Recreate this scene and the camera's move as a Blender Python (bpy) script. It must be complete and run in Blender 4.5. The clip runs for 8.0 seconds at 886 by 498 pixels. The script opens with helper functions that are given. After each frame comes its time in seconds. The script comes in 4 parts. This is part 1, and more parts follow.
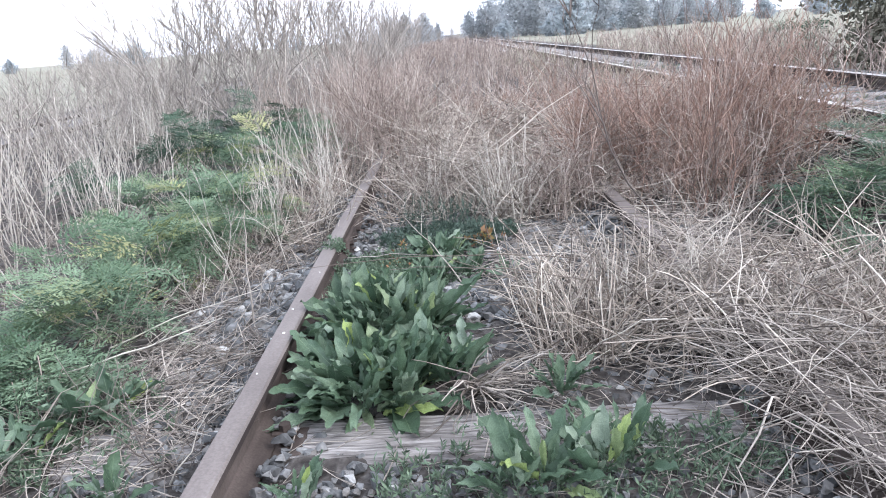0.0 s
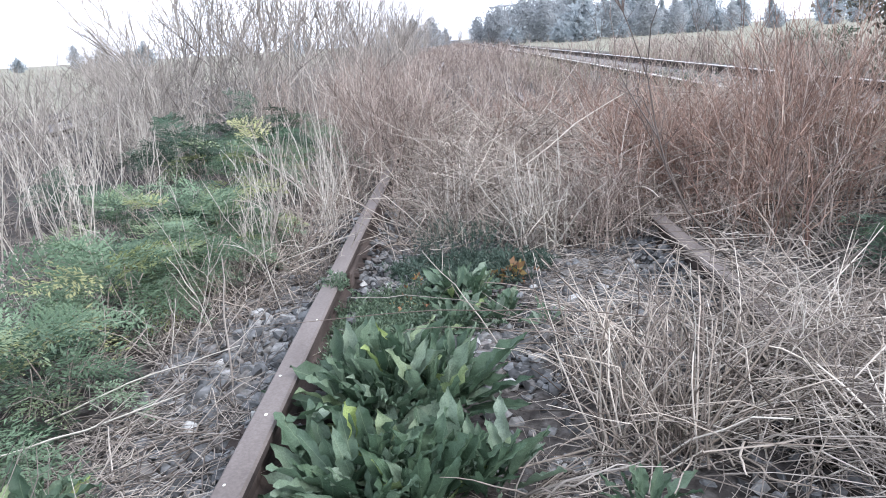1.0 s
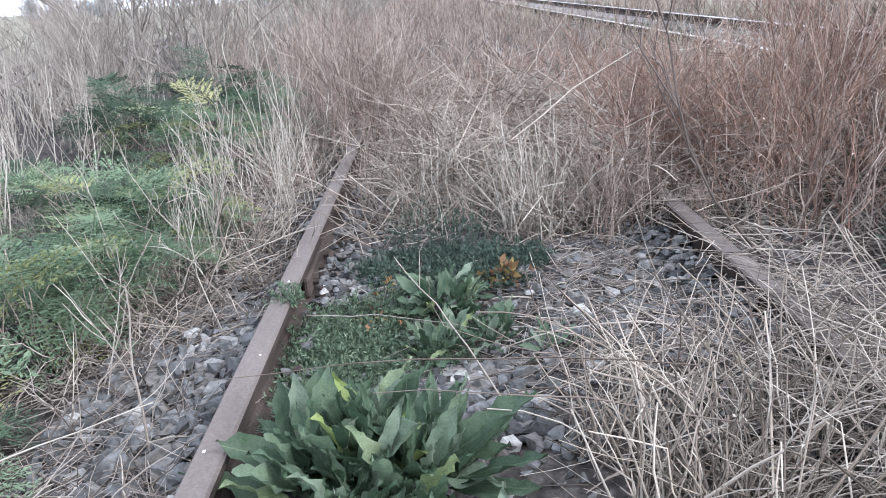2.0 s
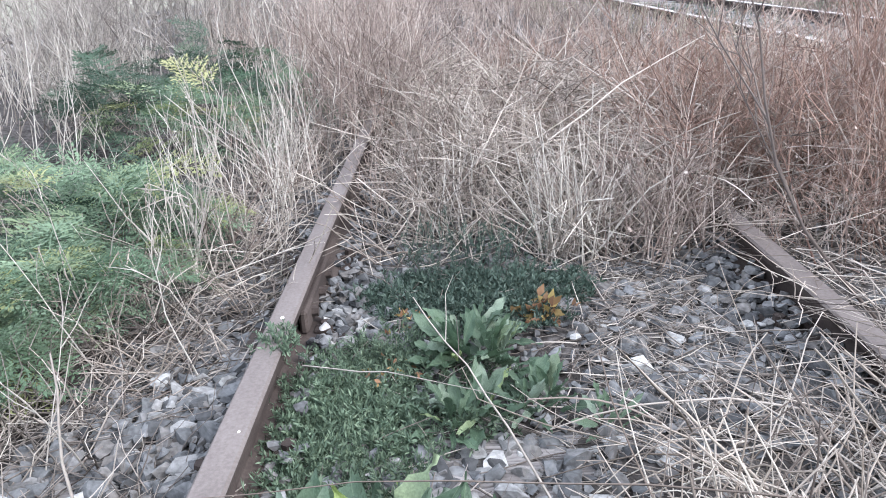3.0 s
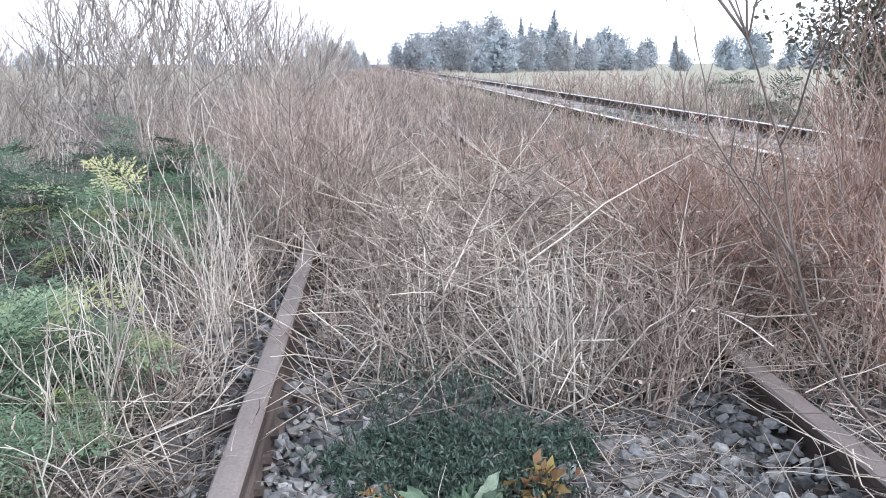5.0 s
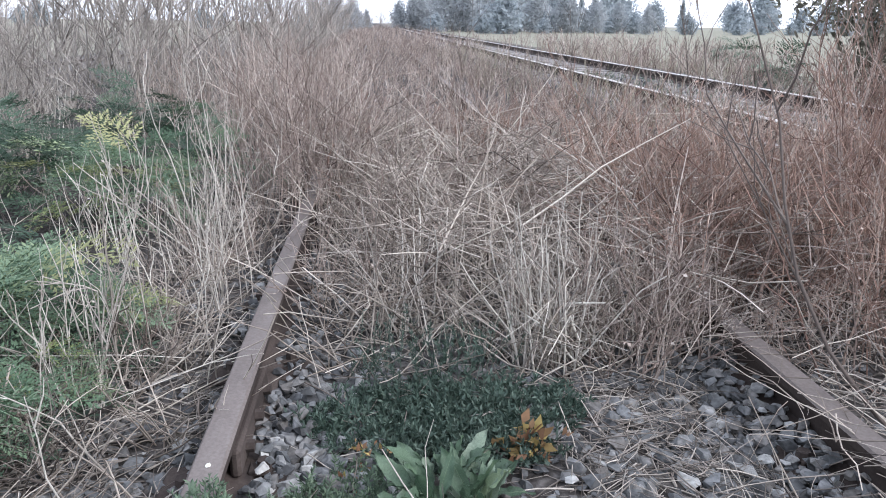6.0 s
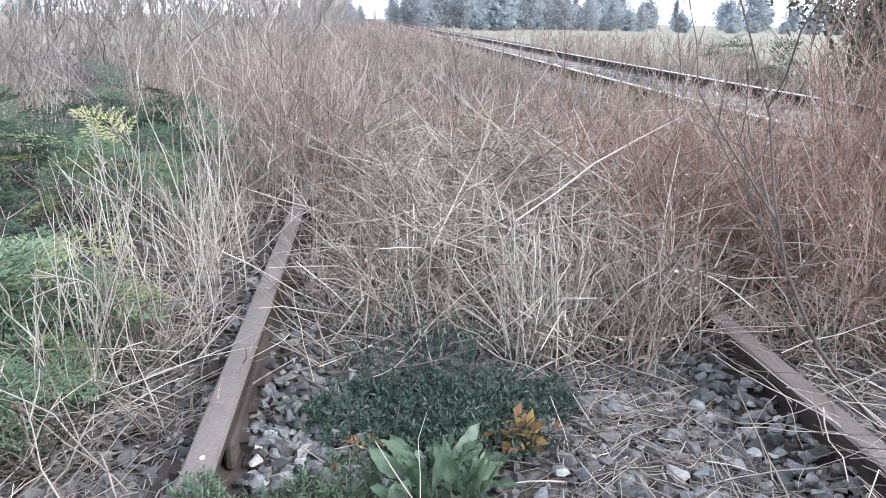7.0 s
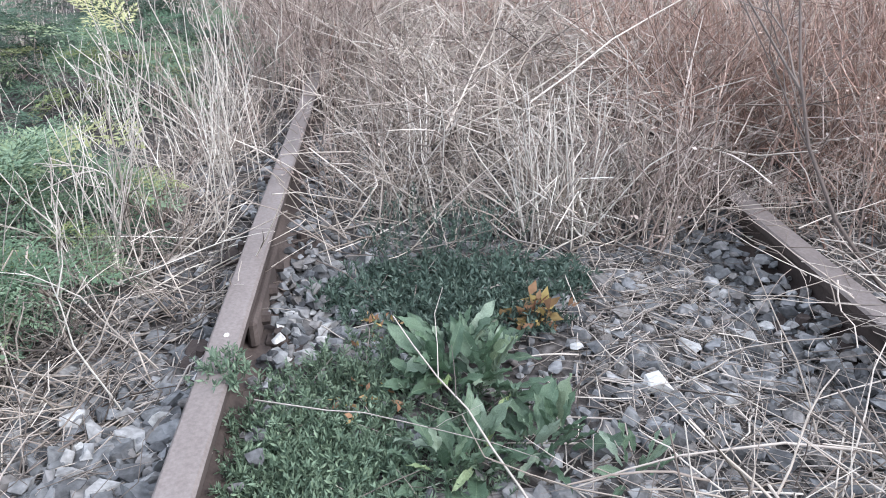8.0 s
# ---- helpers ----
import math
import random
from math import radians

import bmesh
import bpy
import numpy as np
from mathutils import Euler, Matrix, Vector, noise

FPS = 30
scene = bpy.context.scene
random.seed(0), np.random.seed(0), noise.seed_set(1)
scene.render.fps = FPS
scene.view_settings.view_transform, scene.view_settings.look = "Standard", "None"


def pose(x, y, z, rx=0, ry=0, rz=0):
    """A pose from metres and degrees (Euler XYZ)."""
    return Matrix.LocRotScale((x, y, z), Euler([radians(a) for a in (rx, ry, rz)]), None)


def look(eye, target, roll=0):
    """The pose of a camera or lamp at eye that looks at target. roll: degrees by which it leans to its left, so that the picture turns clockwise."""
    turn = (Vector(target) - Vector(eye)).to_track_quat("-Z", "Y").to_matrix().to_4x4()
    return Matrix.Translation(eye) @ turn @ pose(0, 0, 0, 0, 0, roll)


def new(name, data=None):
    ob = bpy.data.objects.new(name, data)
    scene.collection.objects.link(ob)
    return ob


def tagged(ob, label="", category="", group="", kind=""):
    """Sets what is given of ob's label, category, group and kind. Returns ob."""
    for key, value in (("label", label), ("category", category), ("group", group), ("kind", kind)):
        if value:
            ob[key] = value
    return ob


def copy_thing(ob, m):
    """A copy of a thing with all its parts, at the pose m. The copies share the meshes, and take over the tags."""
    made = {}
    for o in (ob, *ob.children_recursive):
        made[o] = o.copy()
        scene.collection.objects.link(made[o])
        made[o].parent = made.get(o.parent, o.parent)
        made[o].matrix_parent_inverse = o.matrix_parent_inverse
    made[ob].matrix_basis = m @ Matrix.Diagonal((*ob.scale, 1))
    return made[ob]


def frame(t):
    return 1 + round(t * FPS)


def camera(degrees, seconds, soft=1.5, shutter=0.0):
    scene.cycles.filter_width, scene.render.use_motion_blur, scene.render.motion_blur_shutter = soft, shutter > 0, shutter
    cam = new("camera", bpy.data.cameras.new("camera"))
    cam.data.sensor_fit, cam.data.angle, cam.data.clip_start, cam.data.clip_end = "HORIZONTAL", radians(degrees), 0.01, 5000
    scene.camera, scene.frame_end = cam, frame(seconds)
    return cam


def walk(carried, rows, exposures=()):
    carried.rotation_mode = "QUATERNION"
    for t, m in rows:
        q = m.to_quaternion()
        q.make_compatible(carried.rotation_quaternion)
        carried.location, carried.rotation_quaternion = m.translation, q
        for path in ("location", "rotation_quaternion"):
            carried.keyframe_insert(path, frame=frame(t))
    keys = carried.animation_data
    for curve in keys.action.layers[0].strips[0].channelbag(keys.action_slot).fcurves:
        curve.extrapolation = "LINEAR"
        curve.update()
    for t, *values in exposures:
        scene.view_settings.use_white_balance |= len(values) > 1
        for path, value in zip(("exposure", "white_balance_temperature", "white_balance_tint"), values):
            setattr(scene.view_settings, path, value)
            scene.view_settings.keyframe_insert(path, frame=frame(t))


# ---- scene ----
cam = camera(64.3, 8.0, 1.0)
PATH = [
    (0, (-0.172, 2.813, 1.067), (-0.226, 4.726, 0.488), -4.4),
    (0.5, (-0.194, 3.1, 1.032), (-0.296, 5.022, 0.487), -4.3),
    (1, (-0.259, 3.407, 1.035), (-0.324, 5.325, 0.469), -3.6),
    (1.5, (-0.253, 3.721, 1.046), (-0.291, 5.619, 0.418), -2.0),
    (1.7, (-0.26, 3.829, 1.033), (-0.295, 5.719, 0.379), -2.9),
    (2.8, (-0.32, 4.333, 1.044), (-0.269, 6.185, 0.29), -4.1),
    (3, (-0.338, 4.444, 1.022), (-0.353, 6.299, 0.275), -2.2),
    (3.5, (-0.398, 4.624, 0.998), (-0.32, 6.535, 0.413), 0.9),
    (4, (-0.454, 4.796, 1.032), (-0.268, 6.689, 0.413), 1.0),
    (4.5, (-0.468, 4.858, 1.034), (-0.326, 6.778, 0.492), 0.3),
    (4.7, (-0.462, 4.851, 1.052), (-0.284, 6.777, 0.545), -0.4),
    (5.8, (-0.431, 4.839, 1.045), (-0.242, 6.746, 0.469), 0.2),
    (6, (-0.431, 4.838, 1.045), (-0.248, 6.735, 0.436), 0.8),
    (6.5, (-0.432, 4.829, 1.045), (-0.221, 6.727, 0.449), 1.2),
    (7, (-0.433, 4.825, 1.045), (-0.231, 6.716, 0.427), 1.2),
    (7.5, (-0.434, 4.823, 1.045), (-0.267, 6.712, 0.408), 0.4),
    (7.7, (-0.433, 4.822, 1.04), (-0.265, 6.700, 0.345), 0.3),
    (8, (-0.431, 4.818, 1.009), (-0.28, 6.6, 0.115), -0.3),
]
EXPOSURE = [(t, stops, 6280, 15.5) for t, stops in ((0.0, 1.55), (1.5, 1.33), (3.0, 1.65), (3.5, 1.7), (4.5, 1.7), (4.7, 1.65), (5.8, 1.05), (6.0, 1.15), (6.5, 1.42), (7.0, 1.5), (8.0, 1.65))]
walk(cam, [(t, look(eye, target, roll)) for t, eye, target, roll in PATH], EXPOSURE)

# ---- world and light ----
world = bpy.data.worlds.new("overcast_sky")
scene.world = world
world.use_nodes = True
wn, wl = world.node_tree.nodes, world.node_tree.links
wn.clear()
sky = wn.new("ShaderNodeTexSky")
sky.sky_type, sky.sun_disc = "NISHITA", False
sky.sun_elevation, sky.sun_rotation = radians(42), radians(115)
sky.air_density, sky.dust_density, sky.ozone_density = 1.0, 1.5, 1.0
soft_sky = wn.new("ShaderNodeHueSaturation")
soft_sky.inputs["Saturation"].default_value = 0.4
cloud = wn.new("ShaderNodeMix")
cloud.data_type = "RGBA"
cloud.inputs[0].default_value = 0.75
cloud.inputs[7].default_value = (7.1, 7.9, 9.1, 1)
back = wn.new("ShaderNodeBackground")
back.inputs["Strength"].default_value = 0.12
wout = wn.new("ShaderNodeOutputWorld")
wl.new(sky.outputs[0], soft_sky.inputs["Color"])
wl.new(soft_sky.outputs[0], cloud.inputs[6])
wl.new(cloud.outputs[2], back.inputs["Color"])
wl.new(back.outputs[0], wout.inputs[0])
sun_data = bpy.data.lights.new("sun", "SUN")
sun_data.energy, sun_data.angle, sun_data.color = 1.1, radians(30), (1.0, 0.97, 0.93)
sun = new("sun", sun_data)
sun.matrix_world = look((24, -8, 22), (0, 4, 0))

rng = np.random.default_rng(7)

# ---- materials ----


def nodes_of(name, rough=0.85):
    m = bpy.data.materials.new(name)
    m.use_nodes = True
    nt = m.node_tree
    b = nt.nodes["Principled BSDF"]
    b.inputs["Roughness"].default_value = rough
    b.inputs["Specular IOR Level"].default_value = 0.25
    return m, nt.nodes, nt.links, b


def ramp(ns, stops):
    r = ns.new("ShaderNodeValToRGB")
    e = r.color_ramp.elements
    while len(e) < len(stops):
        e.new(0.5)
    for el, (p, c) in zip(e, stops):
        el.position, el.color = p, (*c, 1)
    return r


def noise_tex(ns, ls, scale, detail=6, stretch=None, co="Object"):
    tc = ns.new("ShaderNodeTexCoord")
    n = ns.new("ShaderNodeTexNoise")
    n.inputs["Scale"].default_value, n.inputs["Detail"].default_value = scale, detail
    if stretch:
        mp = ns.new("ShaderNodeMapping")
        mp.inputs["Scale"].default_value = stretch
        ls.new(tc.outputs[co], mp.inputs[0])
        ls.new(mp.outputs[0], n.inputs["Vector"])
    else:
        ls.new(tc.outputs[co], n.inputs["Vector"])
    return n


def mixed(ns, ls, fac, a, b, mode="MIX"):
    """A colour mix; fac, a and b are sockets or values."""
    x = ns.new("ShaderNodeMix")
    x.data_type, x.blend_type = "RGBA", mode
    for sock, v in ((x.inputs[0], fac), (x.inputs[6], a), (x.inputs[7], b)):
        if isinstance(v, bpy.types.NodeSocket):
            ls.new(v, sock)
        elif isinstance(v, tuple):
            sock.default_value = (*v, 1)
        else:
            sock.default_value = v
    return x.outputs[2]


def bump(ns, ls, b, height, strength, dist=0.01):
    bp = ns.new("ShaderNodeBump")
    bp.inputs["Strength"].default_value, bp.inputs["Distance"].default_value = strength, dist
    ls.new(height, bp.inputs["Height"])
    ls.new(bp.outputs[0], b.inputs["Normal"])


def island_mat(name, colours, rough=0.85, source="island", patch=0.35, thin=0.0):
    """Plant matter: each stem or leaf takes a colour of its own, with patches and grain over it."""
    m, ns, ls, b = nodes_of(name, rough)
    if source == "island":
        rnd = ns.new("ShaderNodeNewGeometry").outputs["Random Per Island"]
    else:
        rnd = ns.new("ShaderNodeObjectInfo").outputs["Random"]
    k = len(colours)
    r = ramp(ns, [(i / (k - 1), c) for i, c in enumerate(colours)])
    ls.new(rnd, r.inputs[0])
    big = noise_tex(ns, ls, 2.3, 3)
    fine = noise_tex(ns, ls, 70, 4)
    r2 = ramp(ns, [(0.3, (0.6, 0.58, 0.56)), (0.7, (1.25, 1.25, 1.22))])
    ls.new(big.outputs[0], r2.inputs[0])
    r3 = ramp(ns, [(0.3, (0.7, 0.7, 0.7)), (0.75, (1.2, 1.2, 1.2))])
    ls.new(fine.outputs[0], r3.inputs[0])
    c = mixed(ns, ls, patch * 2, r.outputs[0], r2.outputs[0], "MULTIPLY")
    c = mixed(ns, ls, 0.6, c, r3.outputs[0], "MULTIPLY")
    ls.new(c, b.inputs["Base Color"])
    if thin:
        tr = ns.new("ShaderNodeBsdfTranslucent")
        ls.new(c, tr.inputs[0])
        ms = ns.new("ShaderNodeMixShader")
        ms.inputs[0].default_value = thin
        ls.new(b.outputs[0], ms.inputs[1])
        ls.new(tr.outputs[0], ms.inputs[2])
        ls.new(ms.outputs[0], ns["Material Output"].inputs[0])
    return m


STRAW = island_mat("dry_straw", [(0.07, 0.056, 0.049), (0.33, 0.285, 0.24), (0.53, 0.475, 0.415), (0.14, 0.113, 0.098), (0.42, 0.37, 0.32), (0.70, 0.65, 0.58)])
LITTER = island_mat("old_litter", [(0.05, 0.042, 0.038), (0.25, 0.22, 0.195), (0.11, 0.095, 0.086), (0.43, 0.39, 0.35), (0.33, 0.295, 0.262), (0.58, 0.535, 0.475)])
RUSSET = island_mat("russet_stems", [(0.08, 0.056, 0.048), (0.33, 0.21, 0.165), (0.15, 0.095, 0.08), (0.47, 0.335, 0.27), (0.24, 0.15, 0.12), (0.60, 0.49, 0.415)])
BROWN = island_mat("brown_stems", [(0.08, 0.061, 0.055), (0.37, 0.295, 0.255), (0.16, 0.122, 0.108), (0.54, 0.46, 0.405), (0.26, 0.20, 0.175), (0.68, 0.61, 0.55)])
GREYTWIG = island_mat("grey_twigs", [(0.16, 0.142, 0.13), (0.33, 0.30, 0.272), (0.48, 0.445, 0.405), (0.22, 0.195, 0.178)])
DARKTWIG = island_mat("dark_bark", [(0.09, 0.075, 0.068), (0.16, 0.132, 0.118), (0.12, 0.098, 0.088)])
PALE = island_mat("pale_stalks", [(0.26, 0.235, 0.21), (0.50, 0.465, 0.42), (0.70, 0.665, 0.60), (0.34, 0.31, 0.28)])
FERN = island_mat("feathery_leaf", [(0.07, 0.125, 0.075), (0.14, 0.215, 0.135), (0.24, 0.335, 0.22), (0.10, 0.165, 0.10), (0.29, 0.36, 0.21)], 0.7, "object", thin=0.2)
# Own green of the dark bushes; also paints shade into low fronds.
FERNDARK_SHADE = island_mat("dark_and_shaded_feathery_leaf", [(0.045, 0.08, 0.055), (0.075, 0.125, 0.085), (0.11, 0.17, 0.12)], 0.7, "object", thin=0.2)
FERNYELLOW = island_mat("yellowed_feathery_leaf", [(0.25, 0.31, 0.13), (0.44, 0.43, 0.24), (0.28, 0.34, 0.15)], 0.7, "object", thin=0.25)
SPURGE = island_mat("spurge_needles", [(0.035, 0.062, 0.047), (0.065, 0.105, 0.08), (0.12, 0.165, 0.135), (0.05, 0.085, 0.066)], 0.65)
RUSSETWEED = island_mat("russet_weed", [(0.14, 0.092, 0.074), (0.34, 0.225, 0.175), (0.22, 0.142, 0.115), (0.48, 0.35, 0.285), (0.28, 0.18, 0.142), (0.60, 0.50, 0.42)], source="object")
BROWNWEED = island_mat("brown_weed", [(0.12, 0.09, 0.08), (0.44, 0.36, 0.31), (0.24, 0.185, 0.16), (0.62, 0.545, 0.485), (0.31, 0.245, 0.215), (0.74, 0.68, 0.62)], source="object")
PALEWEED = island_mat("bleached_weed", [(0.36, 0.325, 0.285), (0.58, 0.54, 0.48), (0.72, 0.69, 0.63), (0.46, 0.42, 0.37)], source="object")
MAT_GREEN = island_mat("creeper_leaves", [(0.06, 0.095, 0.065), (0.10, 0.15, 0.10), (0.165, 0.225, 0.15), (0.075, 0.12, 0.085)], 0.65)
DEADLEAF = island_mat("withered_leaf", [(0.20, 0.10, 0.06), (0.32, 0.19, 0.11), (0.48, 0.38, 0.14), (0.28, 0.15, 0.10)], 0.7, thin=0.2)
# Distance haze is painted into these two pale bluish crown colours.
HAZELEAF = island_mat("haze_tinted_crowns", [(0.38, 0.43, 0.46), (0.41, 0.46, 0.49), (0.44, 0.49, 0.52)], 0.9, thin=0.5)
HAZETWIG = island_mat("haze_tinted_bare_crowns", [(0.42, 0.45, 0.47), (0.45, 0.48, 0.50), (0.48, 0.51, 0.53)], 0.9, thin=0.5)
EVERGREEN = island_mat("evergreen_leaves", [(0.09, 0.095, 0.07), (0.16, 0.155, 0.12), (0.25, 0.235, 0.19), (0.12, 0.12, 0.085)], 0.7)
FIELDGRASS = island_mat("field_grass", [(0.22, 0.20, 0.14), (0.36, 0.325, 0.25), (0.46, 0.42, 0.34), (0.17, 0.155, 0.11)])


def broad_leaf_mat():
    m, ns, ls, b = nodes_of("broad_leaf", 0.5)
    b.inputs["Specular IOR Level"].default_value = 0.4
    rnd = ns.new("ShaderNodeObjectInfo").outputs["Random"]
    r = ramp(ns, [(0.0, (0.05, 0.088, 0.052)), (0.3, (0.10, 0.16, 0.095)), (0.5, (0.07, 0.118, 0.072)), (0.75, (0.145, 0.21, 0.135)), (0.93, (0.22, 0.28, 0.205)), (1.0, (0.26, 0.34, 0.10))])
    ls.new(rnd, r.inputs[0])
    tc = ns.new("ShaderNodeTexCoord")
    sx = ns.new("ShaderNodeSeparateXYZ")
    ls.new(tc.outputs["Object"], sx.inputs[0])
    ab = ns.new("ShaderNodeMath")
    ab.operation = "ABSOLUTE"
    ls.new(sx.outputs[0], ab.inputs[0])
    rib = ramp(ns, [(0.0, (1, 1, 1)), (0.0045, (0, 0, 0))])
    ls.new(ab.outputs[0], rib.inputs[0])
    fine = noise_tex(ns, ls, 45, 5)
    r3 = ramp(ns, [(0.3, (0.65, 0.68, 0.68)), (0.75, (1.3, 1.3, 1.35))])
    ls.new(fine.outputs[0], r3.inputs[0])
    c = mixed(ns, ls, 0.8, r.outputs[0], r3.outputs[0], "MULTIPLY")
    fac = ns.new("ShaderNodeMath")
    fac.operation = "MULTIPLY"
    fac.inputs[1].default_value = 0.5
    ls.new(rib.outputs[0], fac.inputs[0])
    c = mixed(ns, ls, fac.outputs[0], c, (0.26, 0.34, 0.20))
    ls.new(c, b.inputs["Base Color"])
    veins = noise_tex(ns, ls, 120, 3, (1, 0.35, 1))
    bump(ns, ls, b, veins.outputs[0], 0.4, 0.004)
    tr = ns.new("ShaderNodeBsdfTranslucent")
    ls.new(c, tr.inputs[0])
    ms = ns.new("ShaderNodeMixShader")
    ms.inputs[0].default_value = 0.2
    ls.new(b.outputs[0], ms.inputs[1])
    ls.new(tr.outputs[0], ms.inputs[2])
    ls.new(ms.outputs[0], ns["Material Output"].inputs[0])
    return m


BROADLEAF = broad_leaf_mat()


def stone_mat(name, source):
    m, ns, ls, b = nodes_of(name, 0.9)
    rnd = ns.new("ShaderNodeNewGeometry").outputs["Random Per Island"] if source == "island" else ns.new("ShaderNodeObjectInfo").outputs["Random"]
    r = ramp(ns, [(0.0, (0.06, 0.061, 0.062)), (0.3, (0.125, 0.13, 0.132)), (0.5, (0.19, 0.196, 0.198)), (0.75, (0.135, 0.126, 0.117)), (0.96, (0.27, 0.273, 0.267)), (1.0, (0.45, 0.45, 0.43))])
    ls.new(rnd, r.inputs[0])
    n = noise_tex(ns, ls, 60, 6)
    r3 = ramp(ns, [(0.3, (0.55, 0.55, 0.55)), (0.7, (1.3, 1.3, 1.3))])
    ls.new(n.outputs[0], r3.inputs[0])
    ls.new(mixed(ns, ls, 0.9, r.outputs[0], r3.outputs[0], "MULTIPLY"), b.inputs["Base Color"])
    bump(ns, ls, b, n.outputs[0], 0.6, 0.006)
    return m


STONE = stone_mat("ballast_stone", "object")
STONES = stone_mat("ballast_stones", "island")


def rust_mat(name, dark, mid, light, rough, metal=0.0):
    m, ns, ls, b = nodes_of(name, rough)
    b.inputs["Metallic"].default_value = metal
    n1 = noise_tex(ns, ls, 9, 8, (1, 0.25, 1))
    n2 = noise_tex(ns, ls, 140, 5)
    r = ramp(ns, [(0.3, dark), (0.5, mid), (0.72, light)])
    ls.new(n1.outputs[0], r.inputs[0])
    r3 = ramp(ns, [(0.32, (0.80, 0.77, 0.76)), (0.7, (1.14, 1.13, 1.12))])
    ls.new(n2.outputs[0], r3.inputs[0])
    ls.new(mixed(ns, ls, 0.85, r.outputs[0], r3.outputs[0], "MULTIPLY"), b.inputs["Base Color"])
    bump(ns, ls, b, n2.outputs[0], 0.2, 0.002)
    return m


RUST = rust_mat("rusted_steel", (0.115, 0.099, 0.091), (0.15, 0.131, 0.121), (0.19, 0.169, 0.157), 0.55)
# Flaking rust, its colour darkened further for the shade below the rail head.
SHADEDRUST = rust_mat("shaded_flaking_rust", (0.028, 0.022, 0.02), (0.055, 0.044, 0.039), (0.105, 0.086, 0.077), 0.95)
WORNSTEEL = rust_mat("worn_running_surface", (0.42, 0.38, 0.35), (0.55, 0.52, 0.49), (0.66, 0.64, 0.62), 0.35, 0.8)


def wood_mat():
    m, ns, ls, b = nodes_of("weathered_sleeper_wood", 0.95)
    n1 = noise_tex(ns, ls, 10, 8, (0.5, 9, 9))
    n2 = noise_tex(ns, ls, 3, 4)
    r = ramp(ns, [(0.3, (0.08, 0.073, 0.07)), (0.48, (0.235, 0.222, 0.213)), (0.62, (0.35, 0.335, 0.325)), (0.8, (0.46, 0.445, 0.432))])
    ls.new(n1.outputs[0], r.inputs[0])
    r3 = ramp(ns, [(0.3, (0.6, 0.57, 0.55)), (0.7, (1.2, 1.2, 1.2))])
    ls.new(n2.outputs[0], r3.inputs[0])
    ls.new(mixed(ns, ls, 0.9, r.outputs[0], r3.outputs[0], "MULTIPLY"), b.inputs["Base Color"])
    bump(ns, ls, b, n1.outputs[0], 0.9, 0.02)
    return m


WOOD = wood_mat()


def ground_mat():
    m, ns, ls, b = nodes_of("trodden_earth", 0.95)
    geo = ns.new("ShaderNodeNewGeometry")
    sx = ns.new("ShaderNodeSeparateXYZ")
    ls.new(geo.outputs["Position"], sx.inputs[0])
    fine = noise_tex(ns, ls, 28, 10)
    big = noise_tex(ns, ls, 0.9, 5)
    earth = ramp(ns, [(0.3, (0.025, 0.022, 0.02)), (0.5, (0.06, 0.054, 0.05)), (0.68, (0.125, 0.117, 0.11)), (0.8, (0.22, 0.21, 0.20))])
    ls.new(fine.outputs[0], earth.inputs[0])
    field = ramp(ns, [(0.3, (0.17, 0.168, 0.125)), (0.5, (0.225, 0.22, 0.17)), (0.7, (0.28, 0.272, 0.215))])
    ls.new(big.outputs[0], field.inputs[0])
    grit = ramp(ns, [(0.3, (0.09, 0.085, 0.08)), (0.55, (0.17, 0.16, 0.155)), (0.75, (0.27, 0.26, 0.255))])
    ls.new(fine.outputs[0], grit.inputs[0])
    wob = ns.new("ShaderNodeMath")
    wob.operation = "MULTIPLY_ADD"
    ls.new(big.outputs[0], wob.inputs[0])
    wob.inputs[1].default_value = 1.6
    ls.new(sx.outputs[0], wob.inputs[2])

    def band(a, c, soft):
        up = ns.new("ShaderNodeMapRange")
        up.inputs[1].default_value, up.inputs[2].default_value = a, a + soft
        dn = ns.new("ShaderNodeMapRange")
        dn.inputs[1].default_value, dn.inputs[2].default_value = c + soft, c
        mu = ns.new("ShaderNodeMath")
        mu.operation = "MULTIPLY"
        for k in (up, dn):
            ls.new(wob.outputs[0], k.inputs[0])
        ls.new(up.outputs[0], mu.inputs[0])
        ls.new(dn.outputs[0], mu.inputs[1])
        return mu.outputs[0]

    c = mixed(ns, ls, band(8.6, 5000, 1.0), earth.outputs[0], field.outputs[0])
    c = mixed(ns, ls, band(-5000, -10.5, 1.5), c, field.outputs[0])
    c = mixed(ns, ls, band(2.9, 6.0, 0.5), c, grit.outputs[0])
    c = mixed(ns, ls, band(-8.3, -5.8, 0.4), c, grit.outputs[0])
    ls.new(c, b.inputs["Base Color"])
    bump(ns, ls, b, fine.outputs[0], 0.8, 0.03)
    return m


GROUND = ground_mat()
FLECK = island_mat("white_lichen", [(0.6, 0.6, 0.56), (0.75, 0.75, 0.7)], 0.95, "object")

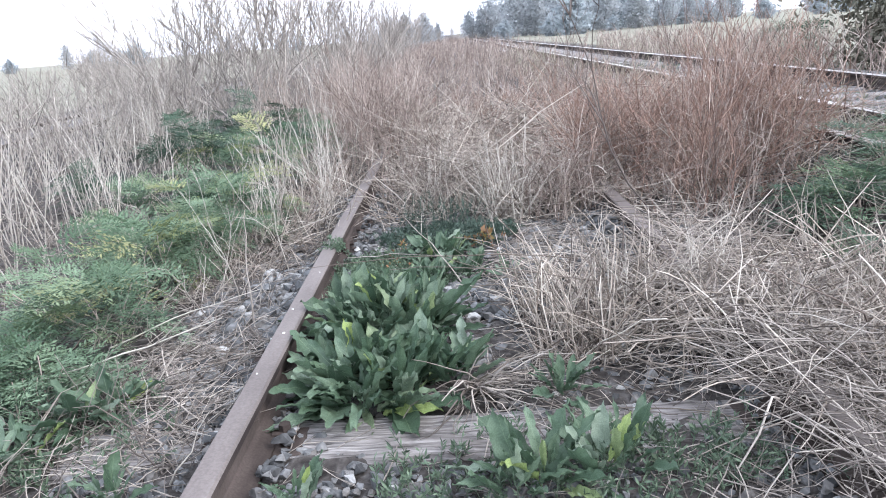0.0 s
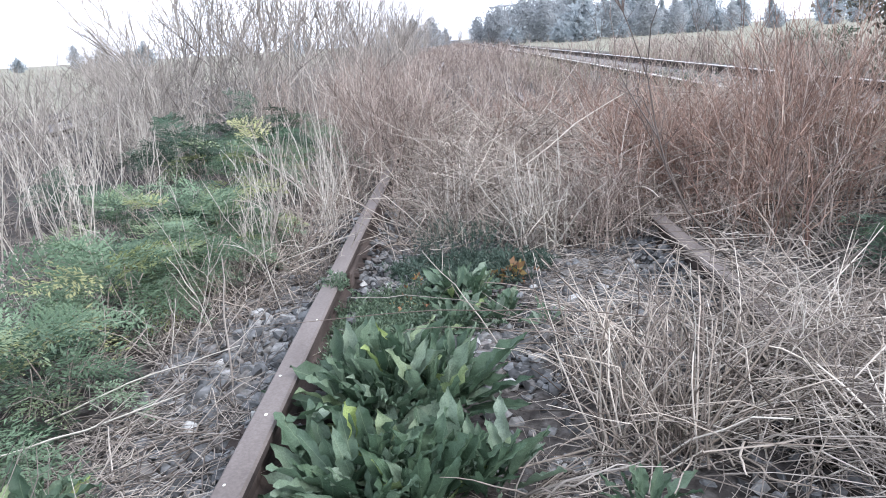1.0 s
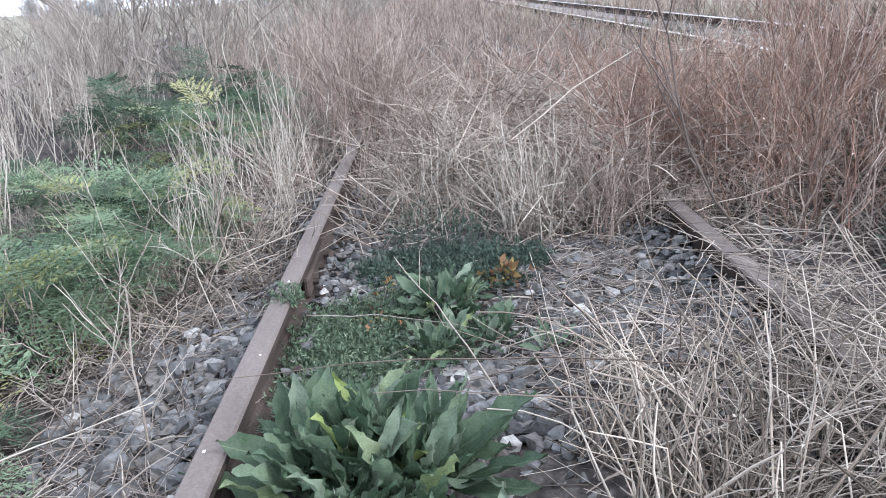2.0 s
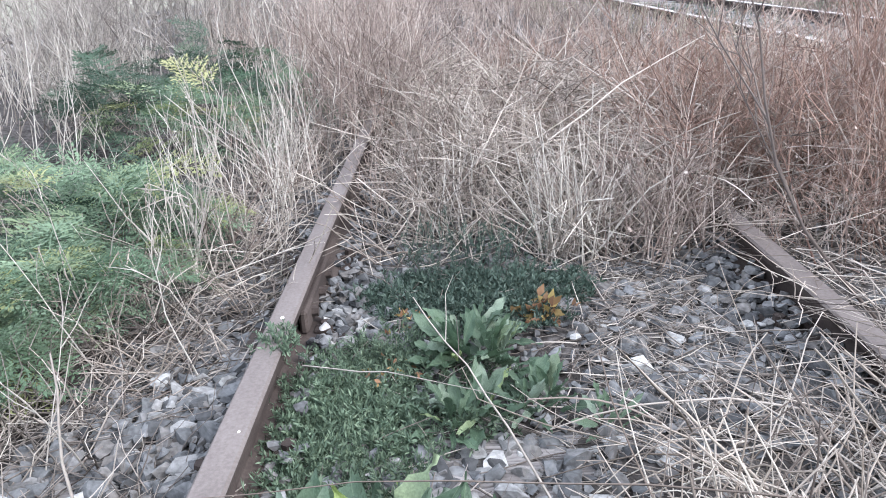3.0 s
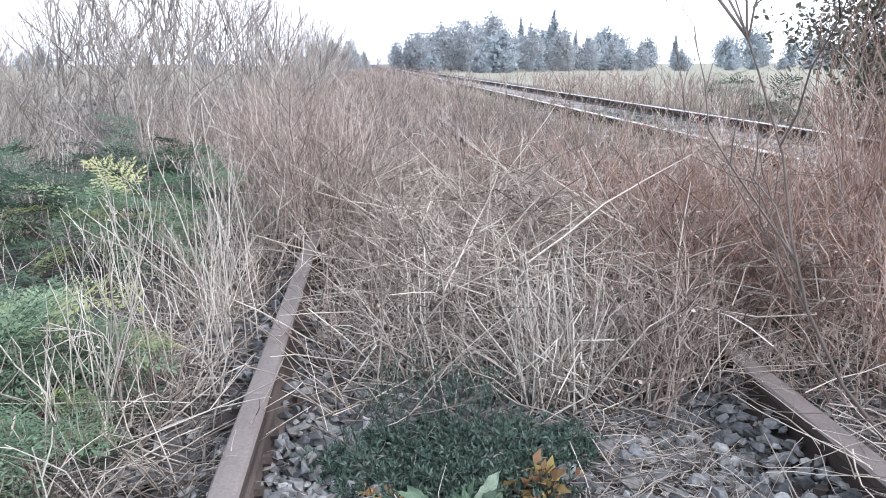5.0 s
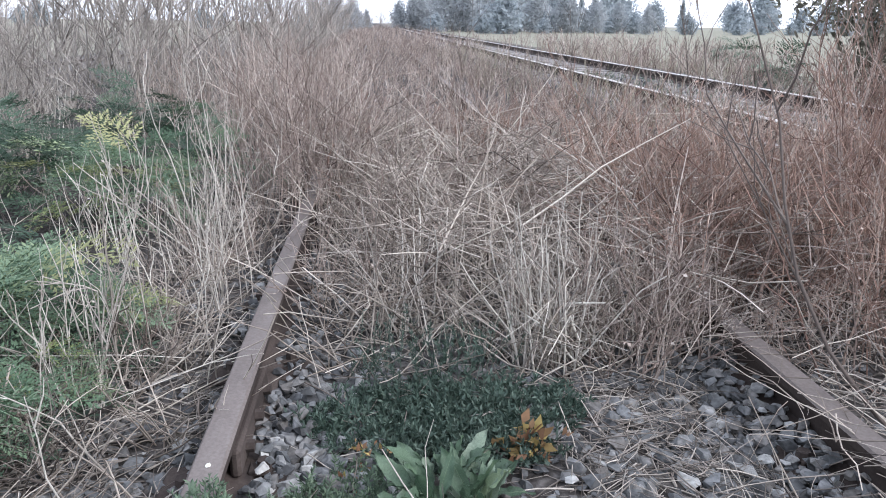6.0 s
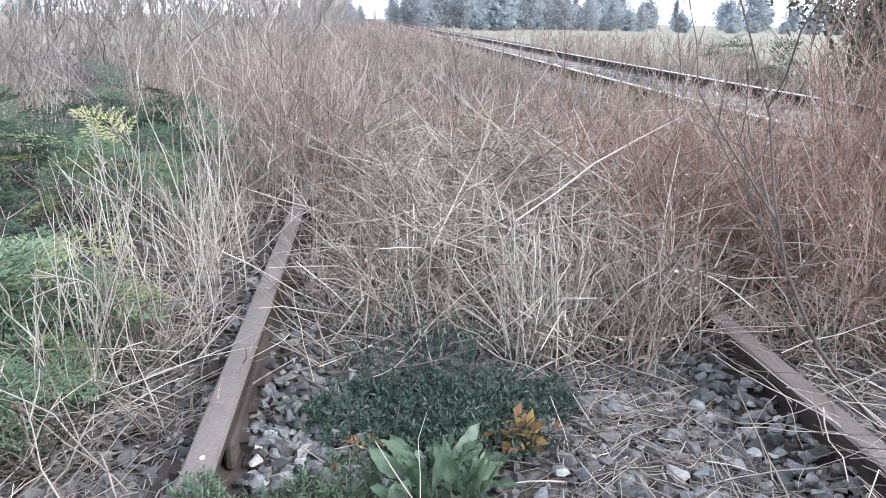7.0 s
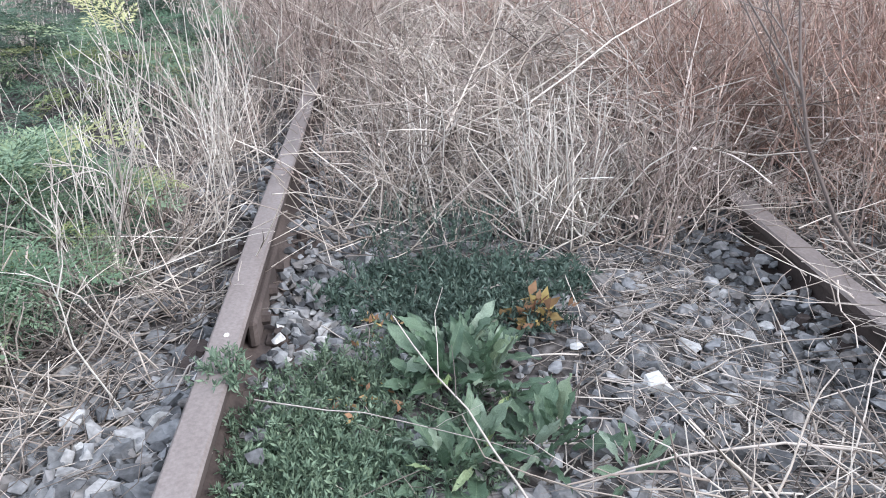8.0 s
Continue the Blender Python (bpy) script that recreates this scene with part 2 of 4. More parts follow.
# ---- mesh helpers ----


def mesh_np(name, verts, faces, material):
    """A mesh from arrays: verts (n, 3), faces (m, 3 or 4)."""
    me = bpy.data.meshes.new(name)
    verts, faces = np.asarray(verts, np.float32), np.asarray(faces, np.int32)
    k = faces.shape[1]
    me.vertices.add(len(verts))
    me.vertices.foreach_set("co", verts.ravel())
    me.loops.add(faces.size)
    me.loops.foreach_set("vertex_index", faces.ravel())
    me.polygons.add(len(faces))
    me.polygons.foreach_set("loop_start", np.arange(0, faces.size, k, dtype=np.int32))
    me.update(calc_edges=True)
    me.materials.append(material)
    return me


def part(name, data, parent, label="", m=None):
    ob = new(name, data)
    ob.parent = parent
    if m is not None:
        ob.matrix_basis = m
    if label:
        ob["label"] = label
    return ob


def bm_mesh(name, bm, material, smooth=False):
    me = bpy.data.meshes.new(name)
    bm.to_mesh(me)
    bm.free()
    me.materials.append(material)
    if smooth:
        me.polygons.foreach_set("use_smooth", [True] * len(me.polygons))
    return me


def unit(v):
    return v / np.maximum(np.linalg.norm(v, axis=-1, keepdims=True), 1e-9)


def uni(a, b, n):
    return rng.uniform(a, b, n)


def tilt(n, lo, hi, az=None, spread=180):
    """n directions, leaning lo to hi degrees from upright, round the azimuth az."""
    th = np.radians(uni(lo, hi, n))
    ph = uni(0, 2 * np.pi, n) if az is None else np.radians(az + uni(-spread, spread, n))
    return np.stack([np.sin(th) * np.cos(ph), np.sin(th) * np.sin(ph), np.cos(th)], 1)


def grow(base, d, length, sag=0.3, k=5, wob=0.03, kink=0.0):
    """Stem paths (n, k, 3) from base along d, bending down by sag; a share of them is snapped over part way."""
    n = len(base)
    s = np.linspace(0, 1, k - 1)[None, :, None]
    sag = np.broadcast_to(np.asarray(sag, float), (n,))[:, None, None]
    dd = unit(d[:, None, :] + np.array([0, 0, -1.0]) * sag * s ** 1.3 + rng.normal(0, wob * 4, (n, k - 1, 3)))
    if kink:
        at = rng.integers(1, k - 1, n)[:, None, None]
        snapped = (np.arange(k - 1)[None, :, None] >= at) & (rng.random(n) < kink)[:, None, None]
        dd = unit(dd + snapped * (rng.normal(0, 0.8, (n, 1, 3)) + np.array([0, 0, -0.7])))
    step = dd * (np.asarray(length)[:, None, None] / (k - 1))
    return np.concatenate([base[:, None, :], base[:, None, :] + np.cumsum(step, 1)], 1)


def taper(r0, k, tip=0.25):
    return np.asarray(r0)[:, None] * np.linspace(1, tip, k)[None, :]


def tubes(paths, rad):
    """Three-sided stems: verts and quads."""
    n, k, _ = paths.shape
    t = unit(np.gradient(paths, axis=1))
    ref = unit(rng.normal(0, 1, (n, 1, 3)))
    u = unit(np.cross(t, np.broadcast_to(ref, t.shape)))
    w = np.cross(t, u)
    a = np.array([0, 2.0944, 4.18879])
    ring = paths[:, :, None, :] + rad[:, :, None, None] * (u[:, :, None, :] * np.cos(a)[None, None, :, None] + w[:, :, None, :] * np.sin(a)[None, None, :, None])
    v = ring.reshape(-1, 3)
    i = np.arange(n)[:, None, None] * k * 3
    j = np.arange(k - 1)[None, :, None] * 3
    c = np.arange(3)[None, None, :]
    c2 = (c + 1) % 3
    f = np.stack([i + j + c, i + j + c2, i + j + 3 + c2, i + j + 3 + c], -1).reshape(-1, 4)
    return v, f


def join(*sets):
    vs, fs, off = [], [], 0
    for v, f in sets:
        vs.append(v)
        fs.append(f + off)
        off += len(v)
    return np.concatenate(vs), np.concatenate(fs)


def fork(paths, per, f0, f1, lo, hi, length, up=0.0):
    """Side shoots: per for each path, leaving it lo to hi degrees off its line. Returns bases, directions, lengths."""
    n, k, _ = paths.shape
    idx = np.repeat(np.arange(n), per)
    f = uni(f0, f1, len(idx)) * (k - 1)
    i = np.minimum(f.astype(int), k - 2)
    w = (f - i)[:, None]
    p0, p1 = paths[idx, i], paths[idx, i + 1]
    t = unit(p1 - p0)
    side = unit(np.cross(t, rng.normal(0, 1, t.shape)))
    a = np.radians(uni(lo, hi, len(idx)))[:, None]
    d = unit(t * np.cos(a) + side * np.sin(a) + np.array([0, 0, up]))
    size = np.linalg.norm(np.diff(paths, axis=1), axis=2).sum(1)[idx]
    return p0 * (1 - w) + p1 * w, d, size * uni(*length, len(idx))


def flakes(paths, per, size, f0=0.2, f1=1.0):
    """Small curled dead leaves along stems, as quads."""
    b, d, _ = fork(paths, per, f0, f1, 30, 90, (0.1, 0.2))
    n = len(b)
    s = uni(*size, n)[:, None]
    side = unit(np.cross(d, rng.normal(0, 1, d.shape)))
    up = np.cross(d, side)
    v = np.stack([b, b + d * s * 0.5 + side * s * 0.28, b + d * s + up * s * 0.3, b + d * s * 0.5 - side * s * 0.28], 1).reshape(-1, 3)
    return v, np.arange(n * 4).reshape(-1, 4)


def smooth01(x):
    x = np.clip(x, 0, 1)
    return x * x * (3 - 2 * x)


def ground_z(x, y):
    """Height of the ground: flat track beds with shallow dips between them."""
    x, y = np.asarray(x, float), np.asarray(y, float)
    z = -0.10 * smooth01((-x - 1.25) / 1.0) + 0.06 * smooth01((-x - 5.2) / 0.8) - 0.25 * smooth01((-x - 9.5) / 3)
    z = z - 0.05 * smooth01((x - 1.2) / 0.3) + 0.25 * smooth01((x - 1.55) / 0.75) - 0.30 * smooth01((x - 5.2) / 2.2)
    z = z - 0.015 + 0.012 * np.sin(x * 5.1 + 1.3 * np.sin(y * 2.7)) * np.cos(y * 4.3 + x) + 0.03 * np.sin(x * 0.9 + 2) * np.sin(y * 0.7) * smooth01((np.abs(x) - 1.6) / 2)
    return z


def spots(n, x0, x1, y0, y1, clump=0.0, lift=0.0, cell=0.5):
    """n places on the ground in a rectangle; clump gathers them into tufts."""
    x, y = uni(x0, x1, n), uni(y0, y1, n)
    if clump:
        m = max(3, int((x1 - x0) * (y1 - y0) / cell ** 2))
        cx, cy = uni(x0, x1, m), uni(y0, y1, m)
        pick = rng.integers(0, m, n)
        go = rng.random(n) < clump
        x = np.where(go, cx[pick] + rng.normal(0, cell * 0.16, n), x)
        y = np.where(go, cy[pick] + rng.normal(0, cell * 0.16, n), y)
    return np.stack([x, y, ground_z(x, y) + lift], 1)


def off_rails(p, gap=0.085):
    keep = np.ones(len(p), bool)
    for r in RAILS:
        keep &= np.abs(p[:, 0] - r) > gap
    return p[keep]


RAILS = (-0.80, 0.707)
FAR_RAILS = (2.80, 4.307)
LEFT_RAILS = (-8.25, -6.743)

# ---- ground ----


def axis(lo, f0, f1, hi, step, growth=1.35):
    mid = list(np.arange(f0, f1 + step / 2, step))
    out, s, v = [], step, f1
    while v < hi:
        s *= growth
        v += s
        out.append(v)
    low, s, v = [], step, f0
    while v > lo:
        s *= growth
        v -= s
        low.append(v)
    return np.array(low[::-1] + mid + out)


gx, gy = axis(-1500, -4.5, 6.5, 1500, 0.07), axis(-400, 2.5, 14, 2500, 0.07)
X, Y = np.meshgrid(gx, gy)
Z = ground_z(X, Y)
near = (np.abs(X) < 4) & (Y < 14)
Z = Z + np.where(near, rng.normal(0, 0.006, Z.shape), 0)
nxv = len(gx)
ii = (np.arange(len(gy) - 1)[:, None] * nxv + np.arange(nxv - 1)[None, :]).ravel()
gf = np.stack([ii, ii + 1, ii + nxv + 1, ii + nxv], 1)
ground = new("ground", mesh_np("ground", np.stack([X, Y, Z], -1).reshape(-1, 3), gf, GROUND))
tagged(ground, "brown earth with grit and dead litter, pale field beyond", "ground", kind="structure")

# ---- rails and sleepers ----


def rail_mesh(name, y0, y1, side, top):
    half = [(0.0675, 0.0), (0.0675, 0.011), (0.022, 0.026), (0.0085, 0.036), (0.0085, 0.098), (0.033, 0.108), (0.036, 0.114), (0.036, 0.132), (0.030, 0.1385), (0.0, 0.14)]
    prof = half + [(-x, z) for x, z in half[-2::-1]]
    ys = np.arange(y0, y1 + 0.01, 0.6) if y1 - y0 < 40 else np.concatenate([np.arange(y0, y0 + 30, 0.6), np.arange(y0 + 30, y1, 4.0)])
    bm = bmesh.new()
    rings = []
    for y in ys:
        jx = 0.003 * math.sin(y * 1.7)
        rings.append([bm.verts.new((x + jx, y, z)) for x, z in prof])
    n = len(prof)
    for a, b in zip(rings, rings[1:]):
        for i in range(n - 1):
            f = bm.faces.new((a[i], b[i], b[i + 1], a[i + 1]))
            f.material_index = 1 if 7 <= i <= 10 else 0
        bm.faces.new((a[n - 1], b[n - 1], b[0], a[0]))
    bm.faces.new(rings[0])
    bm.faces.new(rings[-1][::-1])
    bmesh.ops.recalc_face_normals(bm, faces=bm.faces)
    me = bm_mesh(name, bm, side)
    me.materials.append(top)
    return me


def box_bm(bm, sx, sy, sz, m=None, bev=0.004):
    made = bmesh.ops.create_cube(bm, size=1.0, matrix=(m or Matrix()) @ Matrix.Diagonal((sx, sy, sz, 1)))
    if bev:
        edges = list({e for v in made["verts"] for e in v.link_edges})
        bmesh.ops.bevel(bm, geom=edges, offset=bev, segments=1, affect="EDGES")


def rail(x, y0, y1, side, top, label, group, plates=(), z=0.0):
    me = rail_mesh("rail", y0, y1, side, top)
    ob = new("rail", me)
    ob.location = (x, 0, z)
    tagged(ob, label, "rail", group)
    for y in plates:
        bm = bmesh.new()
        box_bm(bm, 0.30, 0.15, 0.018, bev=0.005)
        part("base_plate", bm_mesh("base_plate", bm, SHADEDRUST), ob, "flaking rusty base plate", pose(0, y, -0.006))
        for s in (-1, 1):
            bm = bmesh.new()
            bmesh.ops.create_cone(bm, cap_ends=True, segments=6, radius1=0.019, radius2=0.017, depth=0.03)
            box_bm(bm, 0.05, 0.045, 0.014, pose(-0.012 * s, 0, -0.012), 0.003)
            part("rail_bolt", bm_mesh("rail_bolt", bm, SHADEDRUST), ob, "", pose(0.088 * s, y + 0.03 * s, 0.028))
    return ob


SLEEPER_Y = [4.56 + 0.58 * i for i in range(-12, 12)]
rail(RAILS[0], -14, 60, SHADEDRUST, RUST, "brown rusted disused rail half buried in weeds", "rails of the overgrown track", SLEEPER_Y)
rail(RAILS[1], -14, 60, SHADEDRUST, RUST, "rusted disused rail under dry brown weeds", "rails of the overgrown track", SLEEPER_Y)
left_rail, right_rail = bpy.data.objects["rail"], bpy.data.objects["rail.001"]
bm = bmesh.new()
box_bm(bm, 0.026, 0.44, 0.074, bev=0.008)
plate = part("fishplate", bm_mesh("fishplate", bm, SHADEDRUST), left_rail, "dark rusted joint plate", pose(0.030, 6.50, 0.062))
for k in range(3):
    bm = bmesh.new()
    bmesh.ops.create_cone(bm, cap_ends=True, segments=6, radius1=0.017, radius2=0.015, depth=0.022)
    part("bolt", bm_mesh("bolt", bm, SHADEDRUST), plate, "", pose(0.022, -0.14 + 0.14 * k, 0.0, 0, 90, 0))
for k, (fx, fy, fs) in enumerate([(0.004, 5.02, 0.006), (-0.012, 5.24, 0.005), (0.015, 5.66, 0.004), (0.0, 6.17, 0.007), (-0.01, 4.72, 0.004)]):
    bm = bmesh.new()
    bmesh.ops.create_icosphere(bm, subdivisions=1, radius=fs, matrix=Matrix.Diagonal((1, 1.3, 0.3, 1)))
    part("lichen_fleck", bm_mesh("lichen_fleck", bm, FLECK), left_rail, "tiny white lichen fleck", pose(fx, fy, 0.1405))
for x in FAR_RAILS:
    rail(x, -14, 150, SHADEDRUST, WORNSTEEL, "rail with pale worn top on the open track", "rails of the open track", z=0.20)
rail(2.28, 6.6, 10.2, SHADEDRUST, WORNSTEEL, "short spare rail lying beside the open track", "rails of the open track", z=0.15)
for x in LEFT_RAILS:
    rail(x, -14, 150, SHADEDRUST, RUST, "dull rail on a distant pale track bed", "rails of the outer track", z=-0.12)


def sleeper_mesh(nx=90, ny=12):
    xs, ys = np.linspace(-1.3, 1.3, nx), np.linspace(-0.115, 0.115, ny)
    groove = rng.normal(0, 1, ny)
    bm = bmesh.new()
    top = []
    for i, x in enumerate(xs):
        row = []
        for j, y in enumerate(ys):
            crack = -0.012 * max(0.0, math.sin(x * 2.1 + groove[j] * 3)) ** 3 * (abs(groove[j]) > 0.7)
            edge = -0.012 if j in (0, ny - 1) else 0.0
            row.append(bm.verts.new((x, y + 0.004 * math.sin(x * 7 + j), 0.012 + crack + edge + float(rng.normal(0, 0.0015)))))
        top.append(row)
    low = [[bm.verts.new((x, y, -0.13)) for y in (-0.115, 0.115)] for x in xs]
    for i in range(nx - 1):
        for j in range(ny - 1):
            bm.faces.new((top[i][j], top[i + 1][j], top[i + 1][j + 1], top[i][j + 1]))
        bm.faces.new((low[i][0], low[i + 1][0], top[i + 1][0], top[i][0]))
        bm.faces.new((top[i][-1], top[i + 1][-1], low[i + 1][1], low[i][1]))
        bm.faces.new((low[i][1], low[i + 1][1], low[i + 1][0], low[i][0]))
    bm.faces.new([low[0][1], low[0][0]] + top[0])
    bm.faces.new([low[-1][0], low[-1][1]] + top[-1][::-1])
    return bm_mesh("sleeper", bm, WOOD)


sleeper = new("sleeper", sleeper_mesh())
tagged(sleeper, "grey weathered cracked wooden sleeper under the rails", "sleeper", "sleepers of the overgrown track")
sleeper.matrix_basis = pose(-0.047, SLEEPER_Y[0], -0.012)
for i, y in enumerate(SLEEPER_Y[1:] + [SLEEPER_Y[-1] + 0.58 * k for k in range(1, 14)]):
    copy_thing(sleeper, pose(-0.047 + 0.02 * math.sin(i * 2.3), y, -0.012 if i < 12 else -0.022 if i == 13 else -0.055, 0, 0, (180 if i % 2 else 0) + math.sin(i * 5)))
far_sleeper = new("sleeper", sleeper_mesh(20, 5))
tagged(far_sleeper, "pale bleached sleeper of the open track", "sleeper", "sleepers of the open track")
far_sleeper.matrix_basis = pose(3.55, 3.6 + 0.64 * 60, 0.196)
for i in range(-20, 60):
    copy_thing(far_sleeper, pose(3.55 + 0.02 * math.sin(i * 3), 3.6 + 0.64 * i, 0.196, 0, 0, 180 * (i % 2) + math.sin(i * 4)))

# ---- ballast ----


def stone_bm(seed):
    r = np.random.default_rng(seed)
    bm = bmesh.new()
    p = unit(r.normal(0, 1, (13, 3))) * np.array([1, 0.78, 0.60])
    for q in p:
        bm.verts.new(q * r.uniform(0.8, 1.05))
    bmesh.ops.convex_hull(bm, input=bm.verts)
    for v in [v for v in bm.verts if not v.link_faces]:
        bm.verts.remove(v)
    bmesh.ops.triangulate(bm, faces=bm.faces)
    return bm


STONE_MESHES, STONE_ARR = [], []
for s in range(8):
    bm = stone_bm(s + 3)
    bm.verts.index_update()
    STONE_ARR.append((np.array([v.co[:] for v in bm.verts]), np.array([[v.index for v in f.verts] for f in bm.faces])))
    STONE_MESHES.append(bm_mesh("stone", bm, STONE))


def rot_z(a):
    c, s, o, l = np.cos(a), np.sin(a), np.zeros_like(a), np.ones_like(a)
    return np.stack([np.stack([c, -s, o], -1), np.stack([s, c, o], -1), np.stack([o, o, l], -1)], -2)


def stone_heap(name, label, pts, size):
    sets = []
    which = rng.integers(0, 8, len(pts))
    for s in range(8):
        p = pts[which == s]
        n = len(p)
        if not n:
            continue
        v0, f0 = STONE_ARR[s]
        sc = uni(*size, n)[:, None, None] * rng.uniform(0.8, 1.2, (n, 1, 3))
        v = np.einsum("nij,nkj->nki", rot_z(uni(0, 6.28, n)), v0[None] * sc) + p[:, None, :]
        f = (np.arange(n)[:, None, None] * len(v0) + f0[None]).reshape(-1, 3)
        sets.append((v.reshape(-1, 3), f))
    me = mesh_np(name, *join(*sets), STONES)
    me.polygons.foreach_set("use_smooth", [False] * len(me.polygons))
    return me


ballast = new("ballast")
tagged(ballast, "loose grey and white crushed stone between the rails", "ballast", kind="structure")
bed = off_rails(np.concatenate([spots(1500, -1.5, 1.35, 0, 3.4), spots(5200, -1.35, 1.2, 3.0, 8.0), spots(1100, -0.72, 0.65, 5.4, 7.0), spots(1600, -1.3, -0.88, 3.6, 6.6), spots(1200, -0.72, 0.2, 3.4, 4.4)]), 0.045)
edge = np.concatenate([spots(420, r + o - 0.03, r + o + 0.03, 3.2, 8.2) for r in RAILS for o in (-0.085, 0.085)])
edge[:, 2] += uni(0.005, 0.045, len(edge))
bank = np.concatenate([spots(800, 0.40, 0.675, 5.2, 7.8), spots(160, -0.76, -0.62, 6.2, 7.8)])
bank[:, 2] += uni(0.0, 0.06, len(bank)) * smooth01((np.abs(bank[:, 0]) - 0.42) / 0.16)
toe = np.concatenate([spots(760, 0.50, 0.70, 5.2, 7.8)])
toe[:, 2] += uni(0.3, 1.0, len(toe)) * 0.085 * smooth01((np.abs(toe[:, 0]) - 0.50) / 0.16)
edge = np.concatenate([edge, bank, toe])
bed = np.concatenate([bed, edge])
bed[:, 2] += uni(-0.006, 0.012, len(bed))
part("ballast_stones", stone_heap("ballast_stones", "", bed, (0.012, 0.032)), ballast)["kind"] = "stuff"
shoulder = off_rails(np.concatenate([spots(560, -1.35, -0.87, 4.9, 6.3), spots(240, -1.14, -0.88, 5.3, 6.1, 0, 0.02), spots(260, 0.0, 0.62, 5.7, 6.75), spots(160, -0.7, -0.4, 6.25, 6.9), spots(160, -0.7, 0.0, 5.35, 5.8)]), 0.08)
shoulder[:, 2] += uni(0.0, 0.02, len(shoulder))
part("coarse_stones", stone_heap("coarse_stones", "", shoulder, (0.018, 0.046)), ballast)["kind"] = "stuff"
far_bed = np.concatenate([spots(3800, 2.0, 5.3, 5, 18), spots(1500, -9.2, -5.9, 9, 24)])
part("track_bed_stones", stone_heap("track_bed_stones", "", far_bed, (0.02, 0.05)), ballast)["kind"] = "stuff"


# ---- broad-leaved rosettes ----


def leaf_mesh(seed):
    """A long oval leaf 1 long, with a folded midrib, wavy rim and an arching blade; it grows along y."""
    r = np.random.default_rng(seed)
    rows, cols = 16, 5
    ph, amp, arch = r.uniform(0, 6), r.uniform(0.025, 0.055), r.uniform(-0.05, 0.38)
    v = []
    for i in range(rows):
        s = i / (rows - 1)
        w = (0.098 + 0.032 * (seed % 3)) * (math.sin(math.pi * min(1, s * 0.86 + 0.08)) ** 0.75) * (0.35 + 0.65 * smooth01(s / 0.4)) * (1 - 0.85 * smooth01((s - 0.8) / 0.2))
        for j in range(cols):
            c = (j - 2) / 2
            wave = amp * (math.sin(s * 17 + ph + c * 2) + 0.6 * math.sin(s * 37 + ph * 2 - c)) * abs(c)
            w2 = w * (1 + (0.06 * math.sin(s * 31 + ph + c) + 0.04 * math.sin(s * 57 + 2 * ph)) * abs(c))
            v.append((c * w2 + 0.06 * math.sin(s * 2.6 + ph), s, 0.45 * abs(c) * w - arch * s * s + wave + 0.08 * s))
    f = [(i * cols + j, i * cols + j + 1, (i + 1) * cols + j + 1, (i + 1) * cols + j) for i in range(rows - 1) for j in range(cols - 1)]
    me = mesh_np("leaf", np.array(v), np.array(f), BROADLEAF)
    me.polygons.foreach_set("use_smooth", [True] * len(me.polygons))
    return me


LEAVES = [leaf_mesh(20 + s) for s in range(7)]


def rosette(x, y, n, radius, size, label, heads=1, lean=0.0, wide=1.0):
    """A rosette: outer leaves lie flat, inner ones stand up. heads: crowns that grow side by side."""
    top = new("broadleaf_rosette")
    top.location = (x, y, float(ground_z(x, y)))
    tagged(top, label, "plant", "broad-leaved weeds between the rails")
    for i in range(n):
        h = i % heads
        cx = radius * 0.55 * math.cos(h * 2.4 + 1) * (heads > 1) * (0.4 + 0.6 * (h / max(1, heads)))
        cy = radius * 0.55 * math.sin(h * 2.4 + 1) * (heads > 1) * (0.4 + 0.6 * (h / max(1, heads)))
        u = (i + 0.5) / n
        az = i * 137.5 + rng.uniform(-25, 25)
        up = 10 + 66 * (1 - u) ** 0.7 + rng.uniform(-22, 18) + lean
        L = size * (0.55 + 0.5 * u ** 0.5) * rng.uniform(0.6, 1.2)
        off = 0.012 + 0.05 * u * radius / 0.2
        a = radians(az)
        m = pose(cx - off * math.sin(a), cy + off * math.cos(a), 0.02 + 0.05 * (1 - u)) @ pose(0, 0, 0, 0, 0, az) @ pose(0, 0, 0, up, rng.uniform(-25, 25), 0)
        w = rng.uniform(0.6, 1.0) * wide
        part("leaf", LEAVES[i % 7], top, "", m @ Matrix.Diagonal((L * w, L, L, 1)))
    return top


rosette(-0.46, 4.80, 200, 0.25, 0.215, "large dense grey-green broad-leaved rosette beside the rail", 7, -6, 1.2)
rosette(-0.45, 5.20, 200, 0.25, 0.25, "tall dark green broad-leaved rosette with upright leaves", 7)
rosette(-0.21, 4.84, 26, 0.12, 0.19, "flat green broad-leaved plant beside dead roots", 2)
rosette(0.10, 4.72, 18, 0.10, 0.15, "small broad-leaved weed among dead grass", 1)
rosette(-0.02, 4.28, 34, 0.14, 0.18, "low green broad-leaved weed on the gravel", 2)
rosette(0.18, 4.32, 26, 0.14, 0.15, "low green broad-leaved weed beside the sleeper", 2)
rosette(-1.32, 4.74, 34, 0.15, 0.19, "dull bluish broad-leaved weed at the sleeper's end", 2, -24, 1.2)
rosette(-1.46, 4.52, 24, 0.14, 0.16, "dull bluish broad-leaved weed in litter", 2, -24, 1.2)
rosette(-0.60, 4.24, 16, 0.08, 0.12, "small green weed between stones", 1)
rosette(-1.08, 4.30, 12, 0.07, 0.12, "small bright green weed between stones", 1)
rosette(-0.27, 6.14, 64, 0.16, 0.15, "fresh green broad-leaved rosette next to withered red leaves", 4, -12, 1.25)
